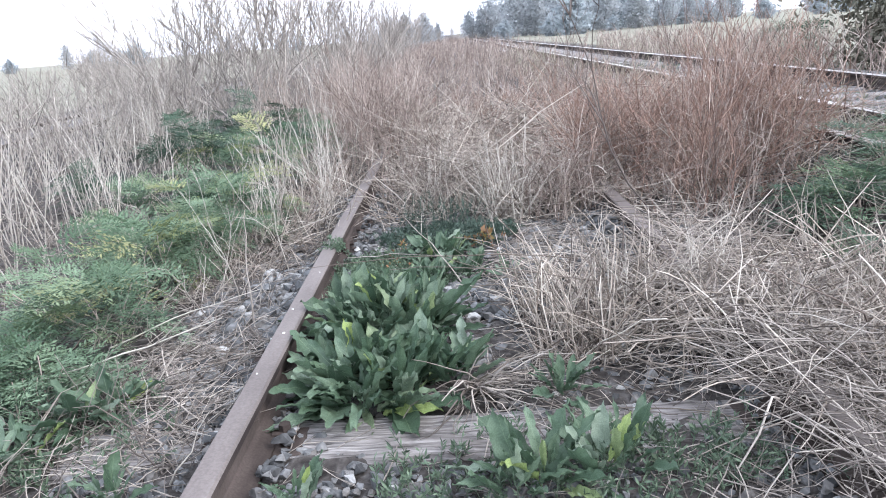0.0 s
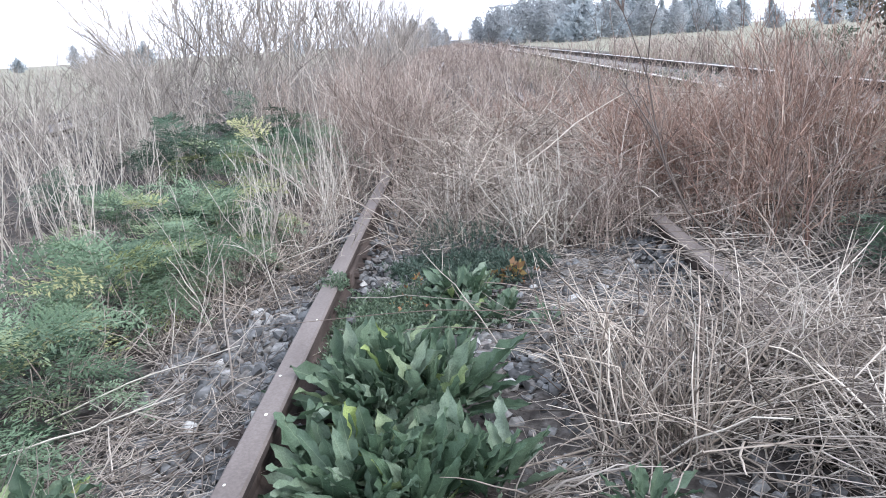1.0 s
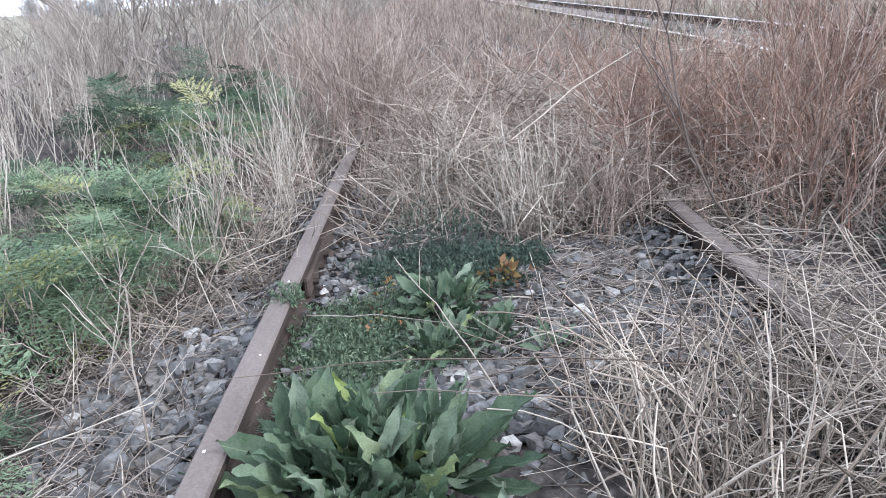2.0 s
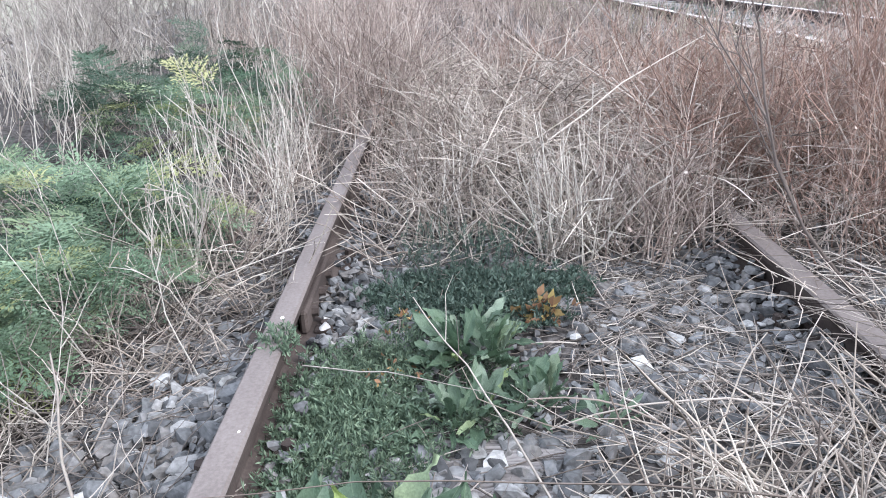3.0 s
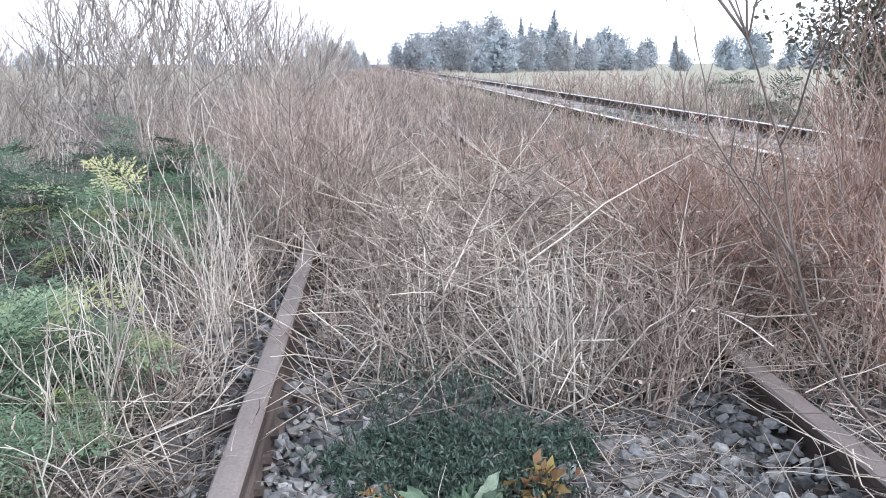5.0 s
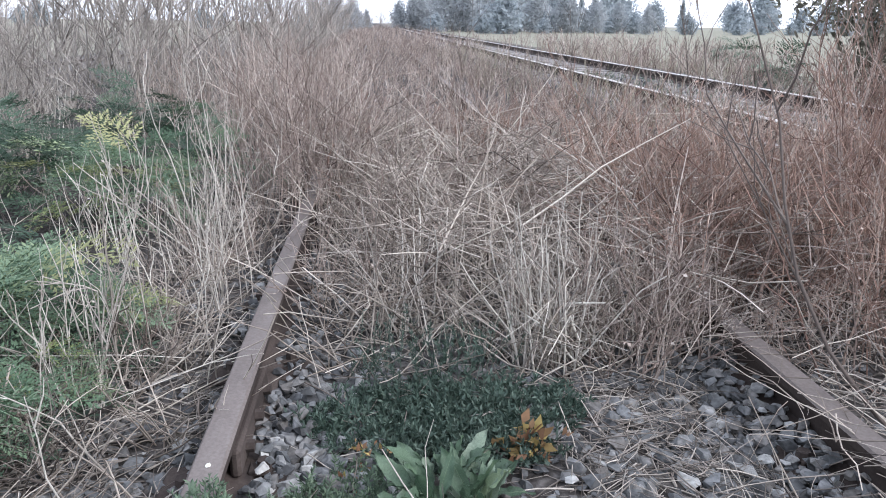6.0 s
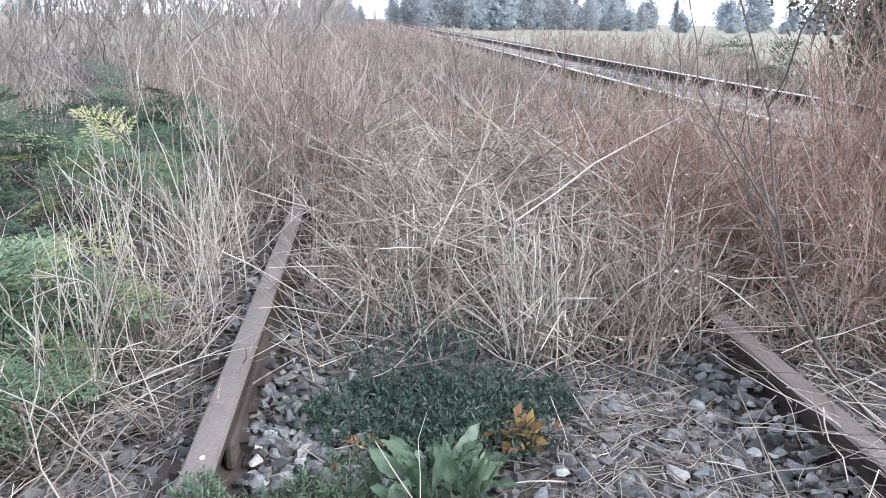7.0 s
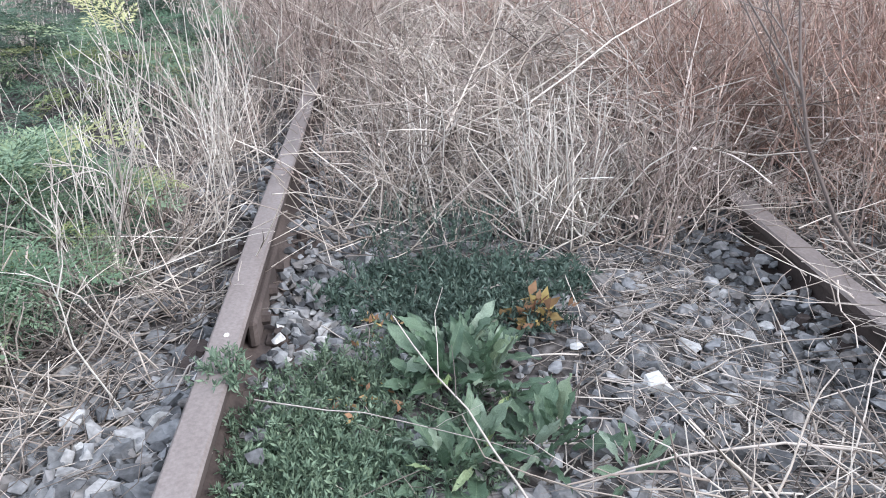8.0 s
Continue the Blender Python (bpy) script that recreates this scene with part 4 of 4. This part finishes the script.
GR, GB, GP = "russet weeds over the buried rail", "brown weeds on the old track", "bleached stalks beside the track"
reds = [weed_clump(5, 0.72, 0.0036, 7, 2, 24, "russet_weed", "reddish-brown dead branching weed over the buried rail", RUSSETWEED, GR) for _ in range(5)]
browns = [weed_clump(5, 0.50, 0.0032, 5, 1, 38, "brown_weed", "brown dead branching weed among broken straw", BROWNWEED, GB, 0.45) for _ in range(5)]
talls = [weed_clump(4, 0.80, 0.0046, 6, 1, 24, "tall_weed", "tall tan dead weed standing on the old track", BROWNWEED, GB) for _ in range(4)]
pales = [weed_clump(4, 0.80, 0.0042, 3, 0, 22, "bleached_stalk_clump", "tall bleached dead stalks standing from one root", PALEWEED, GP, 0.3) for _ in range(4)]
first_at(reds, [(1.1, 7.3), (1.5, 7.6), (0.95, 7.9), (1.8, 7.9), (1.35, 7.1)])
first_at(browns, [(0.5, 7.1), (0.1, 7.6), (-0.3, 8.0), (0.4, 8.4), (-0.5, 7.5)])
first_at(talls, [(-0.9, 9.3), (-1.3, 9.9), (-1.8, 10.2), (-0.6, 10.5)])
first_at(pales, [(-1.22, 6.95), (-1.10, 7.70), (-2.3, 7.0), (-2.6, 8.6)])
sow(reds, spots(52, 0.62, 2.1, 7.05, 8.6, 0.3, 0, 0.4), (0.6, 1.08))
sow(reds, spots(26, -0.2, 2.3, 8.6, 11.0, 0.3, 0, 0.5), (0.5, 0.85))
sow(browns, off_rails(spots(52, -0.62, 0.75, 6.95, 9.0, 0.2, 0, 0.4)), (0.55, 1.05))
sow(browns, spots(95, -1.0, 2.4, 8.6, 12.0, 0.3, 0, 0.5), (0.7, 1.15))
sow(browns, spots(12, -1.32, -0.93, 6.5, 9.0, 0.3, 0, 0.4), (0.45, 0.85))
sow(browns, spots(16, 0.45, 1.0, 6.72, 7.2, 0.0), (0.5, 0.85))
sow(talls, spots(34, -1.5, -0.6, 9.0, 12.6, 0.3, 0, 0.5), (0.6, 1.15))
sow(talls, spots(24, -3.0, -1.2, 11.6, 13.6, 0.3, 0, 0.5), (0.7, 1.2))
sow(talls, spots(44, -2.4, 0.6, 12.5, 17.0, 0.3, 0, 0.7), (0.7, 1.1))
sow(pales, spots(11, -1.40, -0.95, 6.2, 9.2, 0.3, 0, 0.4), (0.5, 0.8))
sow(pales, spots(22, -3.6, -2.4, 5.2, 8.4, 0.3, 0, 0.5), (0.65, 1.1))
sow(pales, spots(40, -5.0, -2.6, 10.2, 13.5, 0.3, 0, 0.6), (0.8, 1.3))
sow(pales, spots(9, 0.25, 1.5, 4.9, 5.6, 0.0), (0.32, 0.6))
sow(pales, spots(7, -2.6, -1.3, 7.6, 9.8, 0.0), (0.6, 0.9))

# fallen stems caught at all heights in the weeds
cx = np.concatenate([spots(1500, -0.9, 2.2, 6.85, 9.8, 0.3, 0.0, 0.3), spots(700, -0.7, 1.0, 7.0, 9.6, 0.3, 0.0, 0.4)])
cx[:, 2] += uni(0.02, 0.40, len(cx)) * smooth01((cx[:, 1] - 6.7) / 0.5)
cx = cx[(cx[:, 0] > -0.42) | (cx[:, 1] > 8.6)]
P, g1 = stand(cx, 45, 108, (0.25, 0.75), (0.0016, 0.0042), (-0.2, 0.35), 5, wob=0.012, tip=0.45, kink=0.25)
Q, g2 = shoots(P, 1, 0.3, 0.9, 20, 60, (0.2, 0.5), (0.0009, 0.002))
stuff("crossed_stems", [g1, g2], STRAW, "straw-coloured broken stems caught in the weeds", "stems")
cy = spots(700, 0.5, 2.3, 6.9, 8.6, 0.3, 0.0, 0.3)
cy[:, 2] += uni(0.05, 0.45, len(cy)) * smooth01((cy[:, 1] - 6.8) / 0.5)
P, g1 = stand(cy, 30, 95, (0.25, 0.6), (0.0014, 0.0038), (-0.3, 0.3), 5, wob=0.02, tip=0.45)
Q, g2 = shoots(P, 2, 0.3, 0.9, 20, 60, (0.2, 0.5), (0.0009, 0.002))
stuff("tangled_russet_stems", [g1, g2], RUSSET, "reddish broken stems tangled over the rail", "stems")

sr = spots(60, 0.52, 0.95, 5.95, 7.2)
sr[:, 2] = uni(0.15, 0.20, len(sr))
P, g1 = stand(sr, 78, 100, (0.15, 0.5), (0.0010, 0.0026), (-0.05, 0.2), 5, wob=0.02, tip=0.5, kink=0.2)
stuff("rail_straw", [g1], STRAW, "dead straws fallen across the rusted rail", "stems")

# pale dead stalks and undergrowth on the other side
lp2 = np.concatenate([spots(45, -1.4, -0.95, 7.2, 8.8, 0.5, 0, 0.3), spots(200, -3.6, -1.0, 8.6, 11.5, 0.45, 0, 0.4), spots(260, -3.4, -2.0, 4.4, 8.0, 0.4, 0, 0.35)])
P, g1 = stand(lp2, 3, 45, (0.22, 0.50), (0.0016, 0.0042), (0.0, 0.8), 6, wob=0.045)
Q, g2 = shoots(P, 3, 0.35, 0.95, 18, 60, (0.2, 0.45), (0.0008, 0.0016), 0.1, 0.1)
low = np.concatenate([spots(520, -1.75, -0.92, 4.3, 7.0, 0.5, 0, 0.3), spots(260, -1.6, -1.12, 5.4, 6.6, 0.5, 0, 0.3)])
ltan = spots(400, -1.36, -0.93, 5.9, 8.6, 0.55, 0.01, 0.3)
P6, g6 = stand(ltan, 25, 95, (0.12, 0.42), (0.0016, 0.0040), (-0.1, 0.5), 6, wob=0.025, tip=0.5, kink=0.35)
stuff("straw_tangle", [g6, shoots(P6, 1, 0.3, 0.9, 15, 60, (0.2, 0.5), (0.001, 0.002))[1]], STRAW, "bleached tangle of dead stems along the rail", "grass")
low = low[low[:, 0] < -0.95]
P3, g3 = stand(low, 25, 88, (0.12, 0.36), (0.0013, 0.0036), (0.0, 0.7), 5, wob=0.05)
stuff("dead_undergrowth", [g1, g2, g3], LITTER, "grey-brown dead stems and grass beside the rail", "weeds")
tp = np.concatenate([spots(50, -3.4, -2.4, 5.2, 7.8, 0.6, 0, 0.5), spots(90, -5.0, -3.0, 8.6, 12, 0.6, 0, 0.6), spots(14, -1.4, -0.95, 7.8, 9.5, 0.6)])
tq = np.concatenate([oval(16, -1.22, 6.75, 0.10, 0.08), oval(12, -1.05, 7.4, 0.10, 0.08), spots(14, -1.5, -1.0, 5.4, 7.0)])
P, g1 = stand(tp, 3, 26, (0.5, 1.0), (0.0030, 0.0066), (-0.1, 0.2), 6, wob=0.012)
P8, g8 = stand(tq, 3, 30, (0.28, 0.62), (0.0020, 0.0042), (-0.1, 0.4), 6, wob=0.015)
Q, g2 = shoots(P, 3, 0.5, 0.97, 20, 45, (0.12, 0.32), (0.0014, 0.0026), 0.2)
stuff("pale_stalks", [g1, g2, g8, shoots(P8, 2, 0.4, 0.9, 20, 55, (0.2, 0.4), (0.001, 0.002))[1]], PALE, "tall bleached dead stalks standing in clumps", "stalks")
gp = np.concatenate([spots(380, -6, -1.8, 11.5, 19, 0.5, 0, 0.9), spots(420, -6.6, -3.3, 6.0, 13, 0.4, 0, 0.7), spots(800, -40, -9.5, 12, 60, 0.3, 0, 2), spots(450, -7, -2.2, 19, 45, 0.3, 0, 1.5)])
P, g1 = stand(gp, 3, 36, (0.5, 1.15), (0.005, 0.010), (-0.1, 0.3), 5, wob=0.03)
Q, g2 = shoots(P, 4, 0.3, 0.95, 18, 50, (0.2, 0.45), (0.003, 0.005), 0.2, 0, 3)
stuff("grey_undergrowth", [g1, g2], GREYTWIG, "grey leafless undergrowth below the shrubs", "undergrowth")

# grass between the open track and the field
fg = np.concatenate([spots(1300, 1.5, 2.5, 7, 30, 0.4, 0, 0.8), spots(1500, 5.6, 9, 9, 34, 0.5, 0, 0.8), spots(1300, 7.5, 30, 18, 70, 0.3, 0, 1.5)])
P, g1 = stand(fg, 5, 40, (0.22, 0.55), (0.003, 0.007), (0.0, 0.6), 4)
ft = np.concatenate([spots(300, 1.5, 2.5, 8.2, 22, 0.4, 0, 0.6), spots(170, 2.95, 5.4, 9, 24, 0.4, 0, 0.6)])
stuff("verge_weeds", weeds(ft, 3, 45, (0.18, 0.40), (0.003, 0.007), 4, 0, 5), BROWN, "low dead weeds between the two tracks", "weeds")
fb = np.concatenate([spots(560, 5.2, 8.6, 12, 34, 0.5, 0, 1.0), spots(640, 6.0, 20, 22, 60, 0.4, 0, 1.5)])
stuff("track_edge_weeds", weeds(fb, 3, 40, (0.35, 0.85), (0.007, 0.014), 3, 0, 4), BROWN, "tan dead weeds between the open track and field", "weeds")
stuff("field_edge_grass", [g1], FIELDGRASS, "pale yellowish dry grass at the field's edge", "grass")

roots = oval(44, -0.16, 4.76, 0.03, 0.03)
roots[:, 2] += 0.05
P, g1 = stand(roots, 55, 95, (0.12, 0.34), (0.002, 0.0048), (0.1, 0.7), 7, az=-60, spread=85, wob=0.05, tip=0.3)
P[:, :, 2] = np.maximum(P[:, :, 2], ground_z(P[:, :, 0], P[:, :, 1]) + 0.025)
dead_roots = new("dead_root_clump", mesh_np("dead_root_clump", *tubes(P, taper(uni(0.002, 0.0048, len(P)), 7, 0.3)), LITTER))
tagged(dead_roots, "twisted grey-brown dead roots spread over the sleeper", "roots", kind="stuff")

# ---- single stalks ----


def stalk(x, y, z, az, lean, length, r, label, sag=0.2, shoots_n=0, material=PALE):
    b = np.array([[x, y, z]], float)
    th, ph = radians(lean), radians(az)
    d = np.array([[math.sin(th) * math.cos(ph), math.sin(th) * math.sin(ph), math.cos(th)]])
    P = grow(b, d, np.array([length]), sag, 8, 0.012)
    sets = [tubes(P, taper(np.array([r]), 8, 0.4))]
    if shoots_n:
        sets.append(shoots(P, shoots_n, 0.4, 0.95, 20, 50, (0.15, 0.35), (r * 0.3, r * 0.5), 0.1)[1])
    ob = new("dry_stalk", mesh_np("dry_stalk", *join(*sets), material))
    tagged(ob, label, "stalk", "single dry stalks")


stalk(-1.03, 5.44, -0.03, 100, 6, 0.47, 0.0048, "broken upright bleached stalk beside the rail", 0.0, 0, LITTER)
stalk(-1.60, 4.95, 0.06, 8, 78, 0.62, 0.005, "long bleached forked stalk lying over litter", -0.1, 4)
stalk(-1.50, 5.20, 0.05, 20, 72, 0.58, 0.004, "long bleached stalk lying over litter", 0.2, 4)
stalk(0.25, 5.28, 0.25, 176, 86, 1.05, 0.0025, "thin pale grass stem stretched over a rosette", 0.12, 0, STRAW)
stalk(0.30, 5.10, 0.22, 170, 82, 0.75, 0.0025, "thin pale grass stem across the rosettes", 0.2, 0, STRAW)
stalk(-0.15, 5.55, 0.03, 120, 60, 0.6, 0.0035, "grey dead stem leaning over gravel", 0.3, 2, LITTER)
stalk(-0.72, 6.0, 0.09, -28, 80, 0.60, 0.0022, "grey dead stem lying across the creeping mat", 0.15, 2, LITTER)
stalk(-1.05, 6.62, 0.10, 18, 80, 0.36, 0.004, "grey twig resting across the rail", -0.25, 0, LITTER)
stalk(0.75, 6.20, 0.03, 200, 80, 0.5, 0.003, "bleached stem lying on the gravel", 0.1, 2, LITTER)
stalk(0.55, 5.75, 0.05, 185, 75, 0.7, 0.004, "bleached bent reed on the gravel", 0.5, 2, LITTER)

# ---- saplings and shrubs ----


def shrub(x, y, stems_n, height, spread, label, name="shrub", mat_big=GREYTWIG, mat_fine=GREYTWIG, r=0.014, levels=(6, 6), z=None, lean=None, bends=None):
    top = new(name)
    top.location = (x, y, float(ground_z(x, y)) - 0.02 if z is None else z)
    tagged(top, label, "shrub", "leafless shrubs" if name == "shrub" else "saplings")
    b = rng.normal(0, 0.12 * (stems_n > 2), (stems_n, 3)) * np.array([1, 1, 0])
    P = grow(b, tilt(stems_n, 2, spread), uni(0.75, 1.1, stems_n) * height, -0.1, 8, 0.03)
    if lean is not None:
        P = grow(b, np.array([lean], float), np.array([height]), -0.1, 8, 0.03)
    if bends is not None:
        P = np.array([bends], float)
    for i in range(stems_n):
        part("trunk", mesh_np("trunk", *tubes(P[i:i + 1], taper(uni(0.7, 1.1, 1) * r, P.shape[1], 0.25)), mat_big), top)
    Q, g2 = shoots(P, levels[0], 0.25, 0.97, 20, 48, (0.25, 0.5), (r * 0.32, r * 0.5), 0.25, -0.1, 6)
    R, g3 = shoots(Q, levels[1], 0.2, 0.98, 18, 50, (0.25, 0.5), (r * 0.2, r * 0.3), 0.2, 0, 4)
    if stems_n <= 2:
        for i in range(len(Q)):
            part("branch", mesh_np("branch", *tubes(Q[i:i + 1], taper(uni(0.32, 0.5, 1) * r, 6, 0.3)), mat_big), top)
    else:
        g3 = join(g2, g3)
    part("twig_spray", mesh_np("twig_spray", *g3, mat_fine), top)["kind"] = "stuff"
    return top


SH = "leafless grey many-stemmed shrub above the weeds"
s1 = shrub(-3.0, 13.9, 17, 2.7, 46, SH, r=0.021, levels=(6, 4))
s2 = shrub(-4.3, 14.3, 16, 2.5, 52, SH, r=0.021, levels=(6, 4))
s3 = shrub(-2.4, 16.5, 16, 2.8, 40, SH, r=0.021, levels=(6, 4))
for src, x, y, k, a in [(s2, -5.6, 15.8, 0.6, 70), (s3, -3.6, 19.0, 1.1, 130), (s1, -2.6, 22, 0.85, 200), (s2, -2.6, 27, 0.75, 20), (s3, -2.4, 33, 0.72, 80), (s1, -2.6, 41, 0.8, 300), (s2, -2.6, 52, 0.9, 10), (s3, -3.0, 66, 1.0, 60), (s1, -3.6, 84, 1.1, 75), (s2, -2.6, 100, 0.9, 15), (s3, -1.6, 118, 0.8, 115), (s1, 0.5, 135, 1.0, 5), (s2, 1.6, 128, 1.1, 215), (s2, -5.0, 46, 1.2, 120), (s1, -2.9, 12.3, 0.6, 95), (s2, -4.9, 12.6, 0.5, 210), (s3, -3.7, 11.6, 0.5, 15), (s1, -1.9, 14.5, 0.55, 150), (s2, -6.8, 14.5, 0.45, 250), (s3, -5.2, 18.5, 1.0, 330), (s2, -11.5, 27, 0.75, 20), (s3, -13.5, 30, 0.8, 190), (s1, -9.8, 24, 0.5, 250), (s1, -17, 38, 0.9, 60), (s2, -22, 46, 0.9, 140), (s3, -12, 44, 0.9, 310), (s2, -1.9, 19.5, 0.8, 100), (s1, -2.0, 25.5, 0.9, 45)]:
    ob = copy_thing(src, pose(x, y, float(ground_z(x, y)) - 0.02, 0, 0, a))
    ob.scale = (k, k, k)

shrub(0.95, 6.27, 1, 1.3, 5, "thin dark leafless sapling bending over the rail", "sapling", DARKTWIG, DARKTWIG, 0.0095, (9, 4), bends=[(0, 0, 0), (-0.14, 0.05, 0.16), (-0.25, 0.09, 0.30), (-0.33, 0.15, 0.48), (-0.37, 0.19, 0.66), (-0.40, 0.22, 0.86), (-0.47, 0.25, 1.06), (-0.56, 0.27, 1.28)])
shrub(1.55, 7.3, 4, 1.1, 28, "tangled leafless brown bramble by the rail", "sapling", BROWN, BROWN, 0.007, (7, 5))
for bx, by, bn, bh in [(1.42, 7.35, 9, 0.95), (1.72, 7.70, 10, 1.05), (2.05, 8.05, 9, 1.0), (1.25, 7.0, 6, 0.85)]:
    shrub(bx, by, bn, bh, 26, "tangled leafless brown bramble by the rail", "sapling", BROWN, RUSSET, 0.0055, (7, 4))
shrub(0.15, 9.5, 1, 1.15, 6, "single dry stem with dark seed heads", "sapling", DARKTWIG, DARKTWIG, 0.005, (7, 3))
shrub(1.1, 10.5, 1, 1.3, 8, "single dry stem with thin side twigs", "sapling", DARKTWIG, DARKTWIG, 0.006, (8, 3))
shrub(2.3, 10.8, 2, 1.3, 12, "thin leafless sapling in dead weeds", "sapling", DARKTWIG, DARKTWIG, 0.006, (8, 3))
shrub(-2.75, 5.9, 2, 1.2, 14, "dark leafless sapling among pale stalks", "sapling", DARKTWIG, DARKTWIG, 0.006, (7, 3))

# ---- trees ----


def leafy_tree(name, x, y, height, width, n, leaf, label, leafmat, barkmat, shape="round", bare=0.15):
    top = new(name)
    top.location = (x, y, -0.25)
    tagged(top, label, "tree", "distant trees")
    P = grow(np.zeros((1, 3)), np.array([[0.02, 0.02, 1.0]]), np.array([height * 0.9]), 0, 8, 0.01)
    part("trunk", mesh_np("trunk", *tubes(P, taper(np.array([height * 0.022]), 8, 0.2)), barkmat), top)
    Q, g = shoots(P, 12, bare, 0.98, 35, 75, (0.12, 0.38) if shape != "tall" else (0.06, 0.14), (height * 0.003, height * 0.006), 0.2, 0, 5)
    part("limb_work", mesh_np("limb_work", *g, barkmat), top)["kind"] = "stuff"
    u = rng.random(n) ** 0.8
    if shape == "tall":
        rad = width * 0.5 * (np.sin(np.pi * np.clip(u * 0.92 + 0.08, 0, 1)) ** 0.6) * (1.1 - 0.6 * u)
    else:
        rad = width * 0.5 * np.sqrt(np.clip(1 - (2 * u - 0.9) ** 2 * 0.8, 0.05, 1))
    a = uni(0, 6.283, n)
    lump = 0.75 + 0.25 * np.sin(a * 3 + u * 17) + 0.15 * np.sin(a * 7 - u * 29)
    rr = rad * lump * rng.random(n) ** 0.5 * (1 + 0.22 * rng.normal(0, 1, n))
    c = np.stack([rr * np.cos(a), rr * np.sin(a), height * (bare + (1 - bare) * u * (0.86 + 0.14 * np.sin(a * 2 + 1) + 0.1 * np.sin(a * 5)))], 1)
    d1, d2 = unit(rng.normal(0, 1, (n, 3))), unit(rng.normal(0, 1, (n, 3)))
    s = uni(0.5, 1.3, n)[:, None] * leaf
    v = np.stack([c - d1 * s, c + d2 * s * 0.6, c + d1 * s, c - d2 * s * 0.6], 1).reshape(-1, 3)
    part("crown", mesh_np("crown", v, np.arange(n * 4).reshape(-1, 4), leafmat), top)
    return top


leafy_tree("evergreen_tree", 7.0, 14.0, 5.2, 3.2, 40000, 0.052, "dark ivy-covered evergreen tree beside the open track", EVERGREEN, DARKTWIG, bare=0.02)
# The haze over these trees lies only in their crown and bark colours.
t1 = leafy_tree("cypress", 36, 150, 11, 4.4, 1800, 0.40, "tall dark cypress across the field tinted with haze", HAZELEAF, HAZETWIG, "tall", 0.02)
t2 = leafy_tree("deciduous_tree", 60, 190, 10, 9, 1900, 0.46, "round-crowned tree beyond the field tinted with haze", HAZELEAF, HAZETWIG, "round", 0.05)
t3 = leafy_tree("bare_tree", 20, 125, 8.5, 6.5, 2000, 0.30, "leafless grey tree beyond the track tinted with haze", HAZETWIG, HAZETWIG, "round", 0.04)
t4 = leafy_tree("low_evergreen", 16, 98, 5, 6, 1500, 0.36, "low dark evergreen clump tinted with haze", HAZELEAF, HAZETWIG, "round", 0.02)
tree_rows = []
for i in range(34):
    tree_rows.append((t3, 3.2 + i * 1.15 + rng.uniform(-0.8, 0.8), 122 + rng.uniform(-10, 22), rng.uniform(0.5, 0.75) + 0.45 * math.sin(min(1.0, (i + 2) / 26) * 3.0)))
for i in range(34):
    tree_rows.append((t2 if i % 4 else t1, 34 + i * 3.5 + rng.uniform(-3, 3), 185 + rng.uniform(-20, 25), rng.uniform(0.55, 1.05)))
for i in range(12):
    tree_rows.append((t3, -5.5 + i * 0.33 + rng.uniform(-0.6, 0.6), 62 + i * 7.5, rng.uniform(0.36, 0.5)))
for i in range(5):
    tree_rows.append((t1, 29 + i * 3.2, 150 + rng.uniform(-5, 5), rng.uniform(0.75, 1.05)))
for i in range(18):
    tree_rows.append((t4 if i % 3 else t3, -8 - i * 9 + rng.uniform(-3, 3), 165 + rng.uniform(-35, 45), rng.uniform(0.5, 1.0)))
for i in range(24):
    tree_rows.append((t4, 7 + i * 5 + rng.uniform(-2, 2), 108 + i * 1.6 + rng.uniform(-8, 8), rng.uniform(0.4, 0.85)))
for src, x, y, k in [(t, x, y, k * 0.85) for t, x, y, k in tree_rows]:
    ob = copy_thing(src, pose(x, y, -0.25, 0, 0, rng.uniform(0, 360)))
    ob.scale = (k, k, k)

# ---- single ballast stones ----
pts = off_rails(np.concatenate([spots(120, 0.0, 0.62, 5.9, 6.68), spots(70, -0.72, -0.45, 6.3, 6.8), spots(50, -1.25, -0.9, 5.3, 6.3), spots(40, -0.72, -0.2, 4.1, 4.5), spots(20, -0.7, 0.0, 5.4, 5.75)]), 0.09)
for i, p in enumerate(pts):
    s = rng.uniform(0.014, 0.034)
    part("stone", STONE_MESHES[i % 8], ballast, "", pose(p[0], p[1], p[2] + 0.008, rng.uniform(-20, 20), rng.uniform(-20, 20), rng.uniform(0, 360)) @ Matrix.Diagonal((s, s * rng.uniform(0.8, 1.1), s * rng.uniform(0.7, 1), 1)))
part("stone", STONE_MESHES[2], ballast, "flat pale stone", pose(0.45, 6.26, 0.015, 8, -6, 120) @ Matrix.Diagonal((0.055, 0.028, 0.03, 1)))
part("stone", STONE_MESHES[5], ballast, "small white stone", pose(0.10, 6.26, 0.012, 5, 10, 40) @ Matrix.Diagonal((0.03, 0.024, 0.028, 1)))
